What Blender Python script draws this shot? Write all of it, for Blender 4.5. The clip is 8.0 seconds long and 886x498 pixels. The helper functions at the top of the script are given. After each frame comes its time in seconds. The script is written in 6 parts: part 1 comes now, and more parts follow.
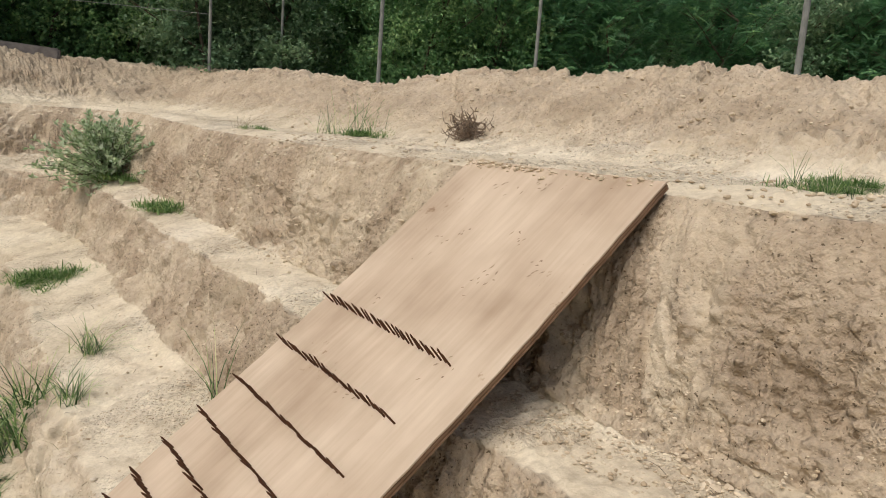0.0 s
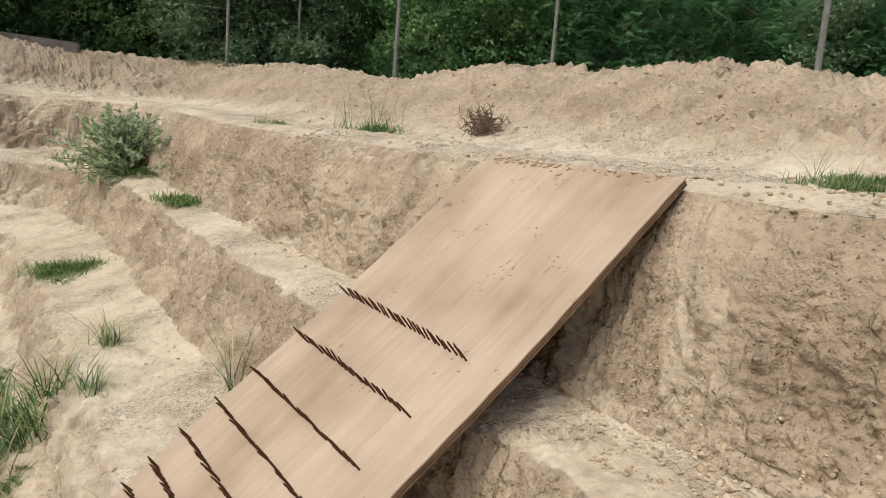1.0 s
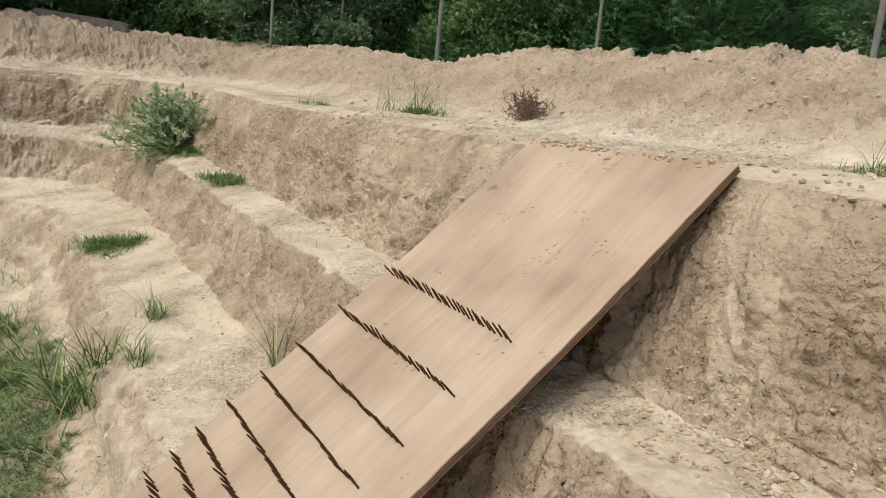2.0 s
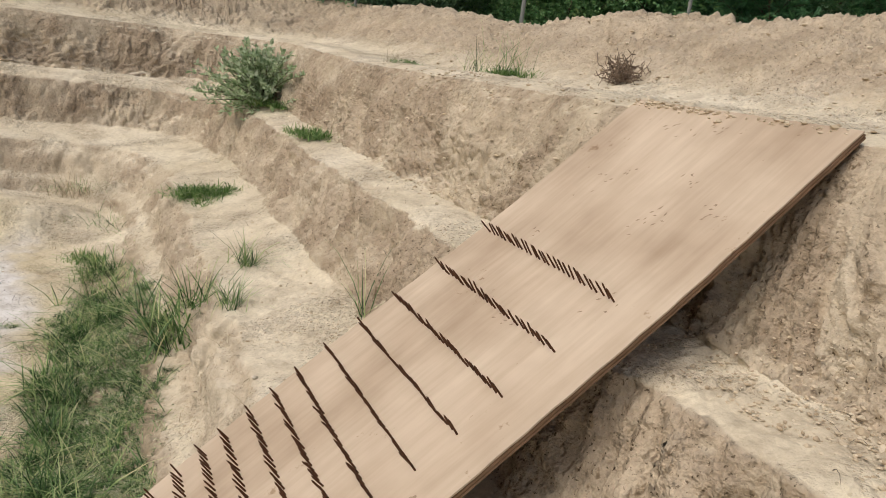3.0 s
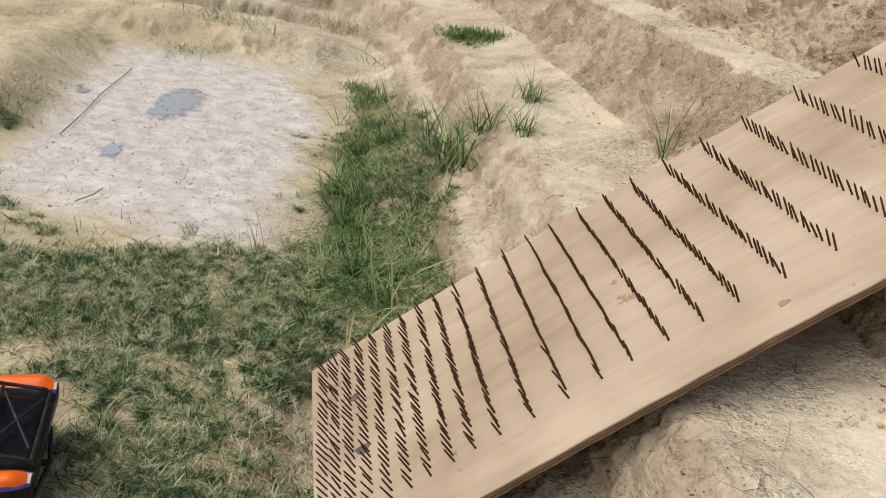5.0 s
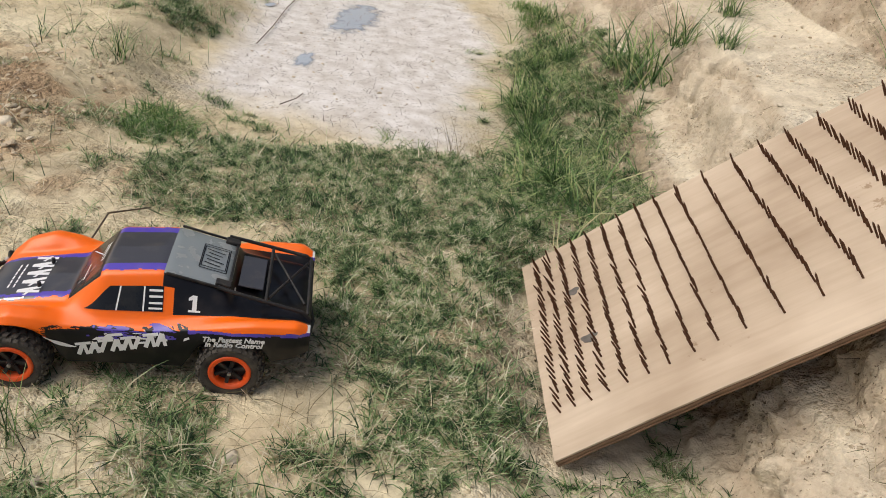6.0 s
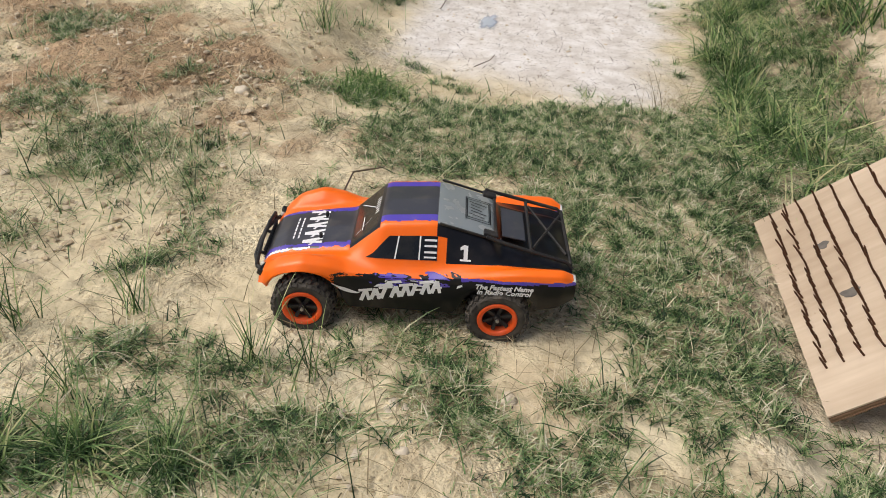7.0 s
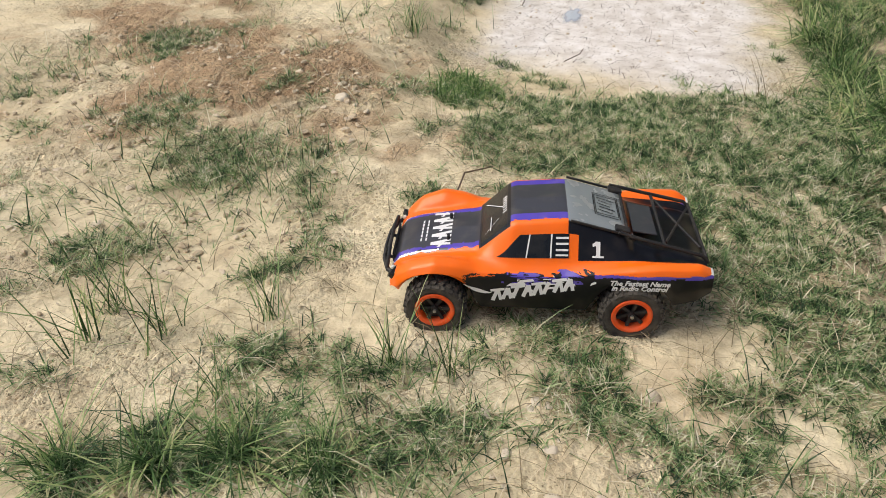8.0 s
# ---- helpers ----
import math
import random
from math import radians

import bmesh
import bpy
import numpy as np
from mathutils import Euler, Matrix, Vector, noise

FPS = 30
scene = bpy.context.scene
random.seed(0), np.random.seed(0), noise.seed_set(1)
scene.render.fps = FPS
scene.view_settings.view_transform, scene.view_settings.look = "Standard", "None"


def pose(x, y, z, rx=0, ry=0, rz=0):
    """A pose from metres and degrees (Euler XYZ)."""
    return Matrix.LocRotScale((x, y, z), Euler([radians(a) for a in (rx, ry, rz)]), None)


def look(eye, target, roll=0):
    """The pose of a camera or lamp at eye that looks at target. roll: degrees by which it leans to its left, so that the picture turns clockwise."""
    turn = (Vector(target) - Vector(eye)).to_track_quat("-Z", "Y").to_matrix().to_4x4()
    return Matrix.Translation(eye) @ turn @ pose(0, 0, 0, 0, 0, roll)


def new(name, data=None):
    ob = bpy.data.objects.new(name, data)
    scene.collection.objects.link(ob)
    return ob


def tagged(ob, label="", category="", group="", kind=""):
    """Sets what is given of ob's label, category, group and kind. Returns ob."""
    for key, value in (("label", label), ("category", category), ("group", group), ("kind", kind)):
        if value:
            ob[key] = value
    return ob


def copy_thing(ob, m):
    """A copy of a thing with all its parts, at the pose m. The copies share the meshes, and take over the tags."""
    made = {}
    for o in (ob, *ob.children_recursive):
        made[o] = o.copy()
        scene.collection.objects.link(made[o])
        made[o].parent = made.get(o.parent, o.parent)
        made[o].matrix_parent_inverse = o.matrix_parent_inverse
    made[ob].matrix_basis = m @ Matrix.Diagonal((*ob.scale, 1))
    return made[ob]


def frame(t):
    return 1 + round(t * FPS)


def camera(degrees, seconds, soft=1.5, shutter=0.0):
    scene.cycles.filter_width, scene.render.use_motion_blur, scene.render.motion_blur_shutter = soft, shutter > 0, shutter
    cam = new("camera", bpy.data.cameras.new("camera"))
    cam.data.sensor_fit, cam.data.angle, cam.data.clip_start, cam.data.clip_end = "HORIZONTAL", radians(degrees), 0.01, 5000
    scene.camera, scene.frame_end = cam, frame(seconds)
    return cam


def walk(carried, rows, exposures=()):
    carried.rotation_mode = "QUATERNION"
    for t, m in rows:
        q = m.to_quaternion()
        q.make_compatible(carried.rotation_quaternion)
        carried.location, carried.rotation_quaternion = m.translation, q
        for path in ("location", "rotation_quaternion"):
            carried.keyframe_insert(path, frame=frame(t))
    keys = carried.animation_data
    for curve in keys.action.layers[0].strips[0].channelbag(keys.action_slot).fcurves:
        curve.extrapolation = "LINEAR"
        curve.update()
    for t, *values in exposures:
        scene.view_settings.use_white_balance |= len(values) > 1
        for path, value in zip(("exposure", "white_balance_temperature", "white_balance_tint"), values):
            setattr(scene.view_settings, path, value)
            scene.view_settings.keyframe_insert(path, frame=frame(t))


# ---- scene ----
cam = camera(61.6, 8.0, soft=0.9)
METRES, EYE, TILT, LEAN, TURN = 1.06, 1.272, -9.0, -4.2, 0.0
ROWS = [
    (0.0, 0.0, 0.0, 0.0, 0.0, 0.0, -0.0),
    (0.5, -0.0008, -0.0011, 0.0005, 0.42, -0.11, -0.13),
    (1.0, -0.004, -0.0023, -0.0008, 1.13, -0.36, -0.43),
    (2.5, -0.048, -0.0087, -0.0191, 6.17, -2.67, -2.93),
    (3.0, -0.0883, -0.0165, -0.0376, 9.15, -4.33, -4.43),
    (3.5, -0.1465, -0.03, -0.0782, 12.76, -6.52, -6.32),
    (4.0, -0.2119, -0.0558, -0.1334, 16.63, -9.09, -8.08),
    (5.5, -0.4132, -0.1882, -0.2953, 29.6, -18.04, -10.8),
    (6.0, -0.4869, -0.2684, -0.3539, 34.73, -21.32, -10.41),
    (6.5, -0.5603, -0.352, -0.3952, 39.96, -23.95, -8.66),
    (7.0, -0.6295, -0.4197, -0.4049, 43.94, -25.05, -6.18),
    (7.5, -0.6799, -0.4695, -0.4075, 46.4, -25.35, -3.94),
    (8.0, -0.7056, -0.4967, -0.4123, 47.48, -25.39, -2.29),
]
walk(cam, [(t, pose(0, 0, EYE, TILT, LEAN, TURN) @ pose(METRES * x, METRES * y, METRES * z, 90 + pitch, roll, yaw)) for t, x, y, z, yaw, pitch, roll in ROWS],
     exposures=[(0.0, -0.48), (2.5, -0.54), (4.0, -0.58), (5.5, -0.47), (7.0, -0.30), (8.0, -0.22)])

# ---- sky, sun, exposure ----
SUN_ELEV, SUN_AZ = 56.0, 224.0
world = bpy.data.worlds.new("sky")
scene.world = world
world.use_nodes = True
wn = world.node_tree
sky = wn.nodes.new("ShaderNodeTexSky")
sky.sky_type, sky.sun_disc = "NISHITA", False
sky.sun_elevation, sky.sun_rotation = radians(SUN_ELEV), radians(SUN_AZ)
sky.air_density, sky.dust_density, sky.ozone_density = 1.0, 6.0, 1.0
wn.nodes["Background"].inputs["Strength"].default_value = 0.13
wn.links.new(sky.outputs[0], wn.nodes["Background"].inputs["Color"])
sun = new("sun", bpy.data.lights.new("sun", "SUN"))
sun.data.energy, sun.data.angle, sun.data.color = 2.4, radians(55), (1.0, 0.96, 0.90)
a, e = radians(SUN_AZ), radians(SUN_ELEV)
sun.matrix_world = look((0, 0, 12), Vector((0, 0, 12)) - Vector((math.sin(a) * math.cos(e), math.cos(a) * math.cos(e), math.sin(e))))


# ---- materials ----
def material(name, colors, scale=6.0, rough=0.8, bump=0.0, bump_scale=60.0, metal=0.0, fine=0.0, detail=6.0, spec=0.5, per_object=0.0):
    """A noise-mixed surface: colors from dark to light, a second finer grain, and relief."""
    m = bpy.data.materials.new(name)
    m.use_nodes = True
    n, l = m.node_tree.nodes, m.node_tree.links
    b = n["Principled BSDF"]
    co = n.new("ShaderNodeTexCoord")
    no = n.new("ShaderNodeTexNoise")
    no.inputs["Scale"].default_value, no.inputs["Detail"].default_value = scale, detail
    l.new(co.outputs["Object"], no.inputs["Vector"])
    r = n.new("ShaderNodeValToRGB")
    while len(r.color_ramp.elements) < len(colors):
        r.color_ramp.elements.new(0.5)
    for i, c in enumerate(colors):
        r.color_ramp.elements[i].position = 0.3 + 0.4 * i / max(1, len(colors) - 1)
        r.color_ramp.elements[i].color = (*c, 1)
    l.new(no.outputs["Fac"], r.inputs["Fac"])
    out = r.outputs["Color"]
    if fine or per_object:
        hsv = n.new("ShaderNodeHueSaturation")
        l.new(out, hsv.inputs["Color"])
        ma = n.new("ShaderNodeMath")
        ma.operation = "MULTIPLY_ADD"
        if per_object:
            src = n.new("ShaderNodeNewGeometry").outputs["Random Per Island"]
            ma.inputs[1].default_value, ma.inputs[2].default_value = per_object * 2, 1 - per_object
        else:
            n2 = n.new("ShaderNodeTexNoise")
            n2.inputs["Scale"].default_value, n2.inputs["Detail"].default_value = bump_scale * 2.3, 3
            l.new(co.outputs["Object"], n2.inputs["Vector"])
            src = n2.outputs["Fac"]
            ma.inputs[1].default_value, ma.inputs[2].default_value = fine * 2, 1 - fine
        l.new(src, ma.inputs[0])
        l.new(ma.outputs[0], hsv.inputs["Value"])
        out = hsv.outputs["Color"]
    l.new(out, b.inputs["Base Color"])
    b.inputs["Roughness"].default_value, b.inputs["Metallic"].default_value = rough, metal
    b.inputs["Specular IOR Level"].default_value = spec
    if bump:
        bn = n.new("ShaderNodeTexNoise")
        bn.inputs["Scale"].default_value, bn.inputs["Detail"].default_value = bump_scale, 5
        l.new(co.outputs["Object"], bn.inputs["Vector"])
        bu = n.new("ShaderNodeBump")
        bu.inputs["Strength"].default_value, bu.inputs["Distance"].default_value = min(1.0, bump), 0.004
        l.new(bn.outputs["Fac"], bu.inputs["Height"])
        l.new(bu.outputs["Normal"], b.inputs["Normal"])
    return m


def sand_material():
    """Pale sandy loam, with a whitish dried-mud pan, reddish loose earth and dark soil with painted shade under the
    grass, each by its own mask.
    """
    m = bpy.data.materials.new("sand")
    m.use_nodes = True
    n, l = m.node_tree.nodes, m.node_tree.links
    b = n["Principled BSDF"]
    co = n.new("ShaderNodeTexCoord")

    def noise_tex(scale, detail=6, rough=0.55):
        t = n.new("ShaderNodeTexNoise")
        t.inputs["Scale"].default_value, t.inputs["Detail"].default_value, t.inputs["Roughness"].default_value = scale, detail, rough
        l.new(co.outputs["Object"], t.inputs["Vector"])
        return t.outputs["Fac"]

    def ramp(fac, stops):
        r = n.new("ShaderNodeValToRGB")
        while len(r.color_ramp.elements) < len(stops):
            r.color_ramp.elements.new(0.5)
        for el, (p, c) in zip(r.color_ramp.elements, stops):
            el.position, el.color = p, (*c, 1)
        l.new(fac, r.inputs["Fac"])
        return r.outputs["Color"]

    def mix(fac, c1, c2, mode="MIX"):
        x = n.new("ShaderNodeMix")
        x.data_type, x.blend_type = "RGBA", mode
        if isinstance(fac, float):
            x.inputs[0].default_value = fac
        else:
            l.new(fac, x.inputs[0])
        l.new(c1, x.inputs[6])
        l.new(c2, x.inputs[7])
        return x.outputs[2]

    def mask(name):
        at = n.new("ShaderNodeAttribute")
        at.attribute_name = name
        return at.outputs["Fac"]

    crust = ramp(noise_tex(1.7, 6, 0.6), [(0.3, (0.54, 0.465, 0.335)), (0.5, (0.67, 0.59, 0.445)), (0.7, (0.77, 0.70, 0.56))])
    loose = ramp(noise_tex(30, 5, 0.65), [(0.3, (0.30, 0.235, 0.16)), (0.55, (0.44, 0.365, 0.265)), (0.7, (0.54, 0.46, 0.345))])
    churned = ramp(noise_tex(4.2, 7, 0.7), [(0.47, (0, 0, 0)), (0.62, (0.6, 0.6, 0.6))])
    broad = mix(churned, crust, loose)
    grain = ramp(noise_tex(45, 8, 0.7), [(0.29, (0.56, 0.54, 0.51)), (0.43, (0.92, 0.92, 0.92)), (0.63, (1.13, 1.13, 1.13))])
    specks = ramp(noise_tex(120, 2), [(0.30, (0.30, 0.27, 0.23)), (0.36, (1, 1, 1)), (1.0, (1, 1, 1))])

    def crumb_cells(scale, share, radius):
        """Single grains: 1 in the middle of some cells, falling to 0 at the grain's edge; each cell has its own size."""
        wob = n.new("ShaderNodeMix")
        wob.data_type, wob.blend_type = "RGBA", "ADD"
        wob.inputs[0].default_value = 0.6 / scale
        t = n.new("ShaderNodeTexNoise")
        t.inputs["Scale"].default_value, t.inputs["Detail"].default_value = scale * 1.3, 3
        l.new(co.outputs["Object"], t.inputs["Vector"])
        l.new(co.outputs["Object"], wob.inputs[6])
        l.new(t.outputs["Color"], wob.inputs[7])
        v = n.new("ShaderNodeTexVoronoi")
        v.inputs["Scale"].default_value = scale
        l.new(wob.outputs[2], v.inputs["Vector"])
        sep = n.new("ShaderNodeSeparateColor")
        l.new(v.outputs["Color"], sep.inputs[0])
        size = n.new("ShaderNodeMapRange")
        size.inputs["From Min"].default_value, size.inputs["From Max"].default_value = 1 - share, 1.0
        size.inputs["To Min"].default_value, size.inputs["To Max"].default_value = 0.0, radius
        l.new(sep.outputs[0], size.inputs["Value"])
        less = n.new("ShaderNodeMath")
        less.operation = "SUBTRACT"
        l.new(size.outputs[0], less.inputs[0])
        l.new(v.outputs["Distance"], less.inputs[1])
        out = n.new("ShaderNodeMapRange")
        out.inputs["From Min"].default_value, out.inputs["From Max"].default_value = 0.0, radius * 0.55
        l.new(less.outputs[0], out.inputs["Value"])
        return out.outputs[0]

    grit, lumps_fine = crumb_cells(46, 0.30, 0.55), crumb_cells(105, 0.42, 0.6)
    hollows = crumb_cells(27, 0.34, 0.62)
    tall = n.new("ShaderNodeMapping")
    tall.inputs["Scale"].default_value = (1, 1, 0.45)
    l.new(co.outputs["Object"], tall.inputs["Vector"])
    hole = n.new("ShaderNodeTexNoise")
    hole.inputs["Scale"].default_value, hole.inputs["Detail"].default_value, hole.inputs["Roughness"].default_value = 38, 3, 0.55
    l.new(tall.outputs[0], hole.inputs["Vector"])
    # small holes drawn by colour alone: the dark inside them is painted
    pit_shade = ramp(hole.outputs["Fac"], [(0.29, (0.50, 0.45, 0.39)), (0.35, (1, 1, 1)), (1.0, (1, 1, 1))])
    # darker crumbs, with their small shadows painted as a dark rim
    crumb_tone = ramp(lumps_fine, [(0.0, (1, 1, 1)), (0.30, (0.60, 0.55, 0.49)), (1.0, (0.80, 0.76, 0.70))])
    rough_ground = ramp(noise_tex(2.6, 6, 0.62), [(0.44, (0.08, 0.08, 0.08)), (0.56, (1, 1, 1))])
    rough_grain = mix(1.0, mix(1.0, grain, specks, "MULTIPLY"), crumb_tone, "MULTIPLY")
    fine_grain = ramp(noise_tex(70, 8, 0.7), [(0.32, (0.84, 0.83, 0.81)), (0.60, (1.05, 1.05, 1.05))])
    sand = mix(1.0, broad, mix(rough_ground, fine_grain, rough_grain), "MULTIPLY")
    # steep faces: browner earth, also darkened in colour for the weaker light on them
    face = ramp(noise_tex(4, 8, 0.66), [(0.34, (0.295, 0.226, 0.155)), (0.5, (0.395, 0.315, 0.225)), (0.66, (0.50, 0.41, 0.30))])
    face = mix(1.0, mix(1.0, mix(1.0, face, grain, "MULTIPLY"), specks, "MULTIPLY"), pit_shade, "MULTIPLY")
    sand = mix(mask("face"), sand, face)
    red = mix(1.0, ramp(noise_tex(14, 7), [(0.3, (0.29, 0.185, 0.115)), (0.7, (0.54, 0.395, 0.265))]), grain, "MULTIPLY")
    sand = mix(mask("red"), sand, red)
    # brown littered earth, darkened further to paint the shade between grass blades
    shaded_soil = mix(1.0, ramp(noise_tex(22, 7), [(0.35, (0.10, 0.082, 0.045)), (0.65, (0.36, 0.285, 0.18))]), grain, "MULTIPLY")
    sand = mix(mask("shaded_soil"), sand, shaded_soil)
    tint = n.new("ShaderNodeRGB")
    tint.outputs[0].default_value = (1.0, 0.985, 0.885, 1)
    warm = mix(1.0, sand, tint.outputs[0], "MULTIPLY")
    sand = mix(mask("loam"), sand, warm)
    pan = mix(1.0, ramp(noise_tex(11, 8, 0.65), [(0.30, (0.52, 0.475, 0.425)), (0.46, (0.66, 0.625, 0.58)), (0.62, (0.79, 0.765, 0.735))]), mix(1.0, specks, pit_shade, "MULTIPLY"), "MULTIPLY")
    sand = mix(mask("pan"), sand, pan)
    l.new(sand, b.inputs["Base Color"])
    b.inputs["Specular IOR Level"].default_value = 0.25
    ro = n.new("ShaderNodeMath")
    ro.operation = "MULTIPLY_ADD"
    l.new(mask("pan"), ro.inputs[0])
    ro.inputs[1].default_value, ro.inputs[2].default_value = -0.35, 0.92
    l.new(ro.outputs[0], b.inputs["Roughness"])
    def crumbs(scale):
        wob = n.new("ShaderNodeMix")
        wob.data_type, wob.blend_type = "RGBA", "ADD"
        wob.inputs[0].default_value = 0.02
        t = n.new("ShaderNodeTexNoise")
        t.inputs["Scale"].default_value = scale * 0.8
        l.new(co.outputs["Object"], t.inputs["Vector"])
        l.new(co.outputs["Object"], wob.inputs[6])
        l.new(t.outputs["Color"], wob.inputs[7])
        v = n.new("ShaderNodeTexVoronoi")
        v.feature = "SMOOTH_F1"
        v.inputs["Scale"].default_value, v.inputs["Smoothness"].default_value = scale, 0.3
        l.new(wob.outputs[2], v.inputs["Vector"])
        return v.outputs["Distance"]

    def weigh(x, k, y):
        t = n.new("ShaderNodeMath")
        t.operation = "MULTIPLY_ADD"
        l.new(x, t.inputs[0])
        t.inputs[1].default_value = k
        l.new(y, t.inputs[2])
        return t.outputs[0]

    half = n.new("ShaderNodeMath")
    half.operation = "MULTIPLY"
    l.new(noise_tex(26, 5, 0.58), half.inputs[0])
    half.inputs[1].default_value = 0.6
    height = weigh(crumbs(58), -0.75, weigh(crumbs(125), -0.5, weigh(noise_tex(240, 3), 0.2, half.outputs[0])))
    height = weigh(grit, 0.55, weigh(lumps_fine, 0.30, weigh(hollows, -0.3, height)))
    # the cut faces: small rounded lumps, pocked by hollows
    faced = weigh(noise_tex(58, 2, 0.5), 0.85, weigh(noise_tex(140, 2, 0.5), 0.34, weigh(hollows, -0.20, weigh(grit, 0.24, weigh(noise_tex(300, 2), 0.06, half.outputs[0])))))
    either = n.new("ShaderNodeMix")
    either.data_type = "FLOAT"
    l.new(mask("face"), either.inputs[0])
    l.new(height, either.inputs[2])
    l.new(faced, either.inputs[3])
    height = either.outputs[0]
    rugged = n.new("ShaderNodeMapRange")
    rugged.inputs["To Min"].default_value, rugged.inputs["To Max"].default_value = 0.12, 0.62
    l.new(rough_ground, rugged.inputs["Value"])
    most = n.new("ShaderNodeMath")
    most.operation = "MAXIMUM"
    l.new(rugged.outputs[0], most.inputs[0])
    coarse = n.new("ShaderNodeMath")
    coarse.operation = "MAXIMUM"
    l.new(mask("face"), coarse.inputs[0])
    l.new(mask("red"), coarse.inputs[1])
    vary = n.new("ShaderNodeMapRange")
    vary.inputs["From Min"].default_value, vary.inputs["From Max"].default_value = 0.35, 0.65
    vary.inputs["To Min"].default_value, vary.inputs["To Max"].default_value = 0.62, 1.0
    l.new(noise_tex(10, 4), vary.inputs["Value"])
    eased = n.new("ShaderNodeMath")
    eased.operation = "MULTIPLY"
    l.new(coarse.outputs[0], eased.inputs[0])
    l.new(vary.outputs[0], eased.inputs[1])
    l.new(eased.outputs[0], most.inputs[1])
    bu = n.new("ShaderNodeBump")
    bu.inputs["Distance"].default_value = 0.024
    calm = n.new("ShaderNodeMath")
    calm.operation = "MULTIPLY_ADD"
    l.new(mask("pan"), calm.inputs[0])
    calm.inputs[1].default_value, calm.inputs[2].default_value = -0.8, 1.0
    firm = n.new("ShaderNodeMath")
    firm.operation = "MULTIPLY"
    l.new(most.outputs[0], firm.inputs[0])
    l.new(calm.outputs[0], firm.inputs[1])
    l.new(firm.outputs[0], bu.inputs["Strength"])
    l.new(height, bu.inputs["Height"])
    l.new(bu.outputs["Normal"], b.inputs["Normal"])
    return m


def plywood_material():
    """Pale rotary-cut ply: long soft grain along the board, stains and scuffs."""
    m = bpy.data.materials.new("plywood")
    m.use_nodes = True
    n, l = m.node_tree.nodes, m.node_tree.links
    b = n["Principled BSDF"]
    co = n.new("ShaderNodeTexCoord")
    mp = n.new("ShaderNodeMapping")
    mp.inputs["Scale"].default_value = (9, 1.1, 8)
    l.new(co.outputs["Object"], mp.inputs["Vector"])
    g = n.new("ShaderNodeTexNoise")
    g.inputs["Scale"].default_value, g.inputs["Detail"].default_value, g.inputs["Distortion"].default_value = 2.4, 7, 0.6
    l.new(mp.outputs[0], g.inputs["Vector"])
    r = n.new("ShaderNodeValToRGB")
    for el, (p, c) in zip(r.color_ramp.elements, ((0.28, (0.49, 0.39, 0.288)), (0.72, (0.575, 0.474, 0.362)))):
        el.position, el.color = p, (*c, 1)
    l.new(g.outputs["Fac"], r.inputs["Fac"])
    s = n.new("ShaderNodeTexNoise")
    s.inputs["Scale"].default_value, s.inputs["Detail"].default_value = 3.2, 4
    l.new(co.outputs["Object"], s.inputs["Vector"])
    r2 = n.new("ShaderNodeValToRGB")
    for el, (p, c) in zip(r2.color_ramp.elements, ((0.30, (0.74, 0.69, 0.64)), (0.60, (1.09, 1.09, 1.09)))):
        el.position, el.color = p, (*c, 1)
    l.new(s.outputs["Fac"], r2.inputs["Fac"])
    x = n.new("ShaderNodeMix")
    x.data_type, x.blend_type = "RGBA", "MULTIPLY"
    x.inputs[0].default_value = 1
    l.new(r.outputs[0], x.inputs[6])
    l.new(r2.outputs[0], x.inputs[7])
    # scuffs and grit trodden into the face
    sc = n.new("ShaderNodeTexNoise")
    sc.inputs["Scale"].default_value, sc.inputs["Detail"].default_value, sc.inputs["Roughness"].default_value = 38, 3, 0.7
    l.new(co.outputs["Object"], sc.inputs["Vector"])
    wh = n.new("ShaderNodeTexNoise")
    wh.inputs["Scale"].default_value, wh.inputs["Detail"].default_value = 4.5, 2
    l.new(co.outputs["Object"], wh.inputs["Vector"])
    both = n.new("ShaderNodeMath")
    both.operation = "MULTIPLY"
    l.new(sc.outputs["Fac"], both.inputs[0])
    l.new(wh.outputs["Fac"], both.inputs[1])
    r3 = n.new("ShaderNodeValToRGB")
    for el, (p, c) in zip(r3.color_ramp.elements, ((0.39, (1, 1, 1)), (0.44, (0.66, 0.59, 0.52)))):
        el.position, el.color = p, (*c, 1)
    l.new(both.outputs[0], r3.inputs["Fac"])
    y = n.new("ShaderNodeMix")
    y.data_type, y.blend_type = "RGBA", "MULTIPLY"
    y.inputs[0].default_value = 1
    l.new(x.outputs[2], y.inputs[6])
    l.new(r3.outputs[0], y.inputs[7])
    mp2, fg = n.new("ShaderNodeMapping"), n.new("ShaderNodeTexNoise")
    mp2.inputs["Scale"].default_value = (45, 3.5, 60)
    l.new(co.outputs["Object"], mp2.inputs["Vector"])
    fg.inputs["Scale"].default_value, fg.inputs["Detail"].default_value = 2.0, 5
    l.new(mp2.outputs[0], fg.inputs["Vector"])
    r5 = n.new("ShaderNodeValToRGB")
    for el, (p, c) in zip(r5.color_ramp.elements, ((0.30, (0.94, 0.925, 0.905)), (0.62, (1.02, 1.02, 1.02)))):
        el.position, el.color = p, (*c, 1)
    l.new(fg.outputs["Fac"], r5.inputs["Fac"])
    grained = n.new("ShaderNodeMix")
    grained.data_type, grained.blend_type = "RGBA", "MULTIPLY"
    grained.inputs[0].default_value = 1
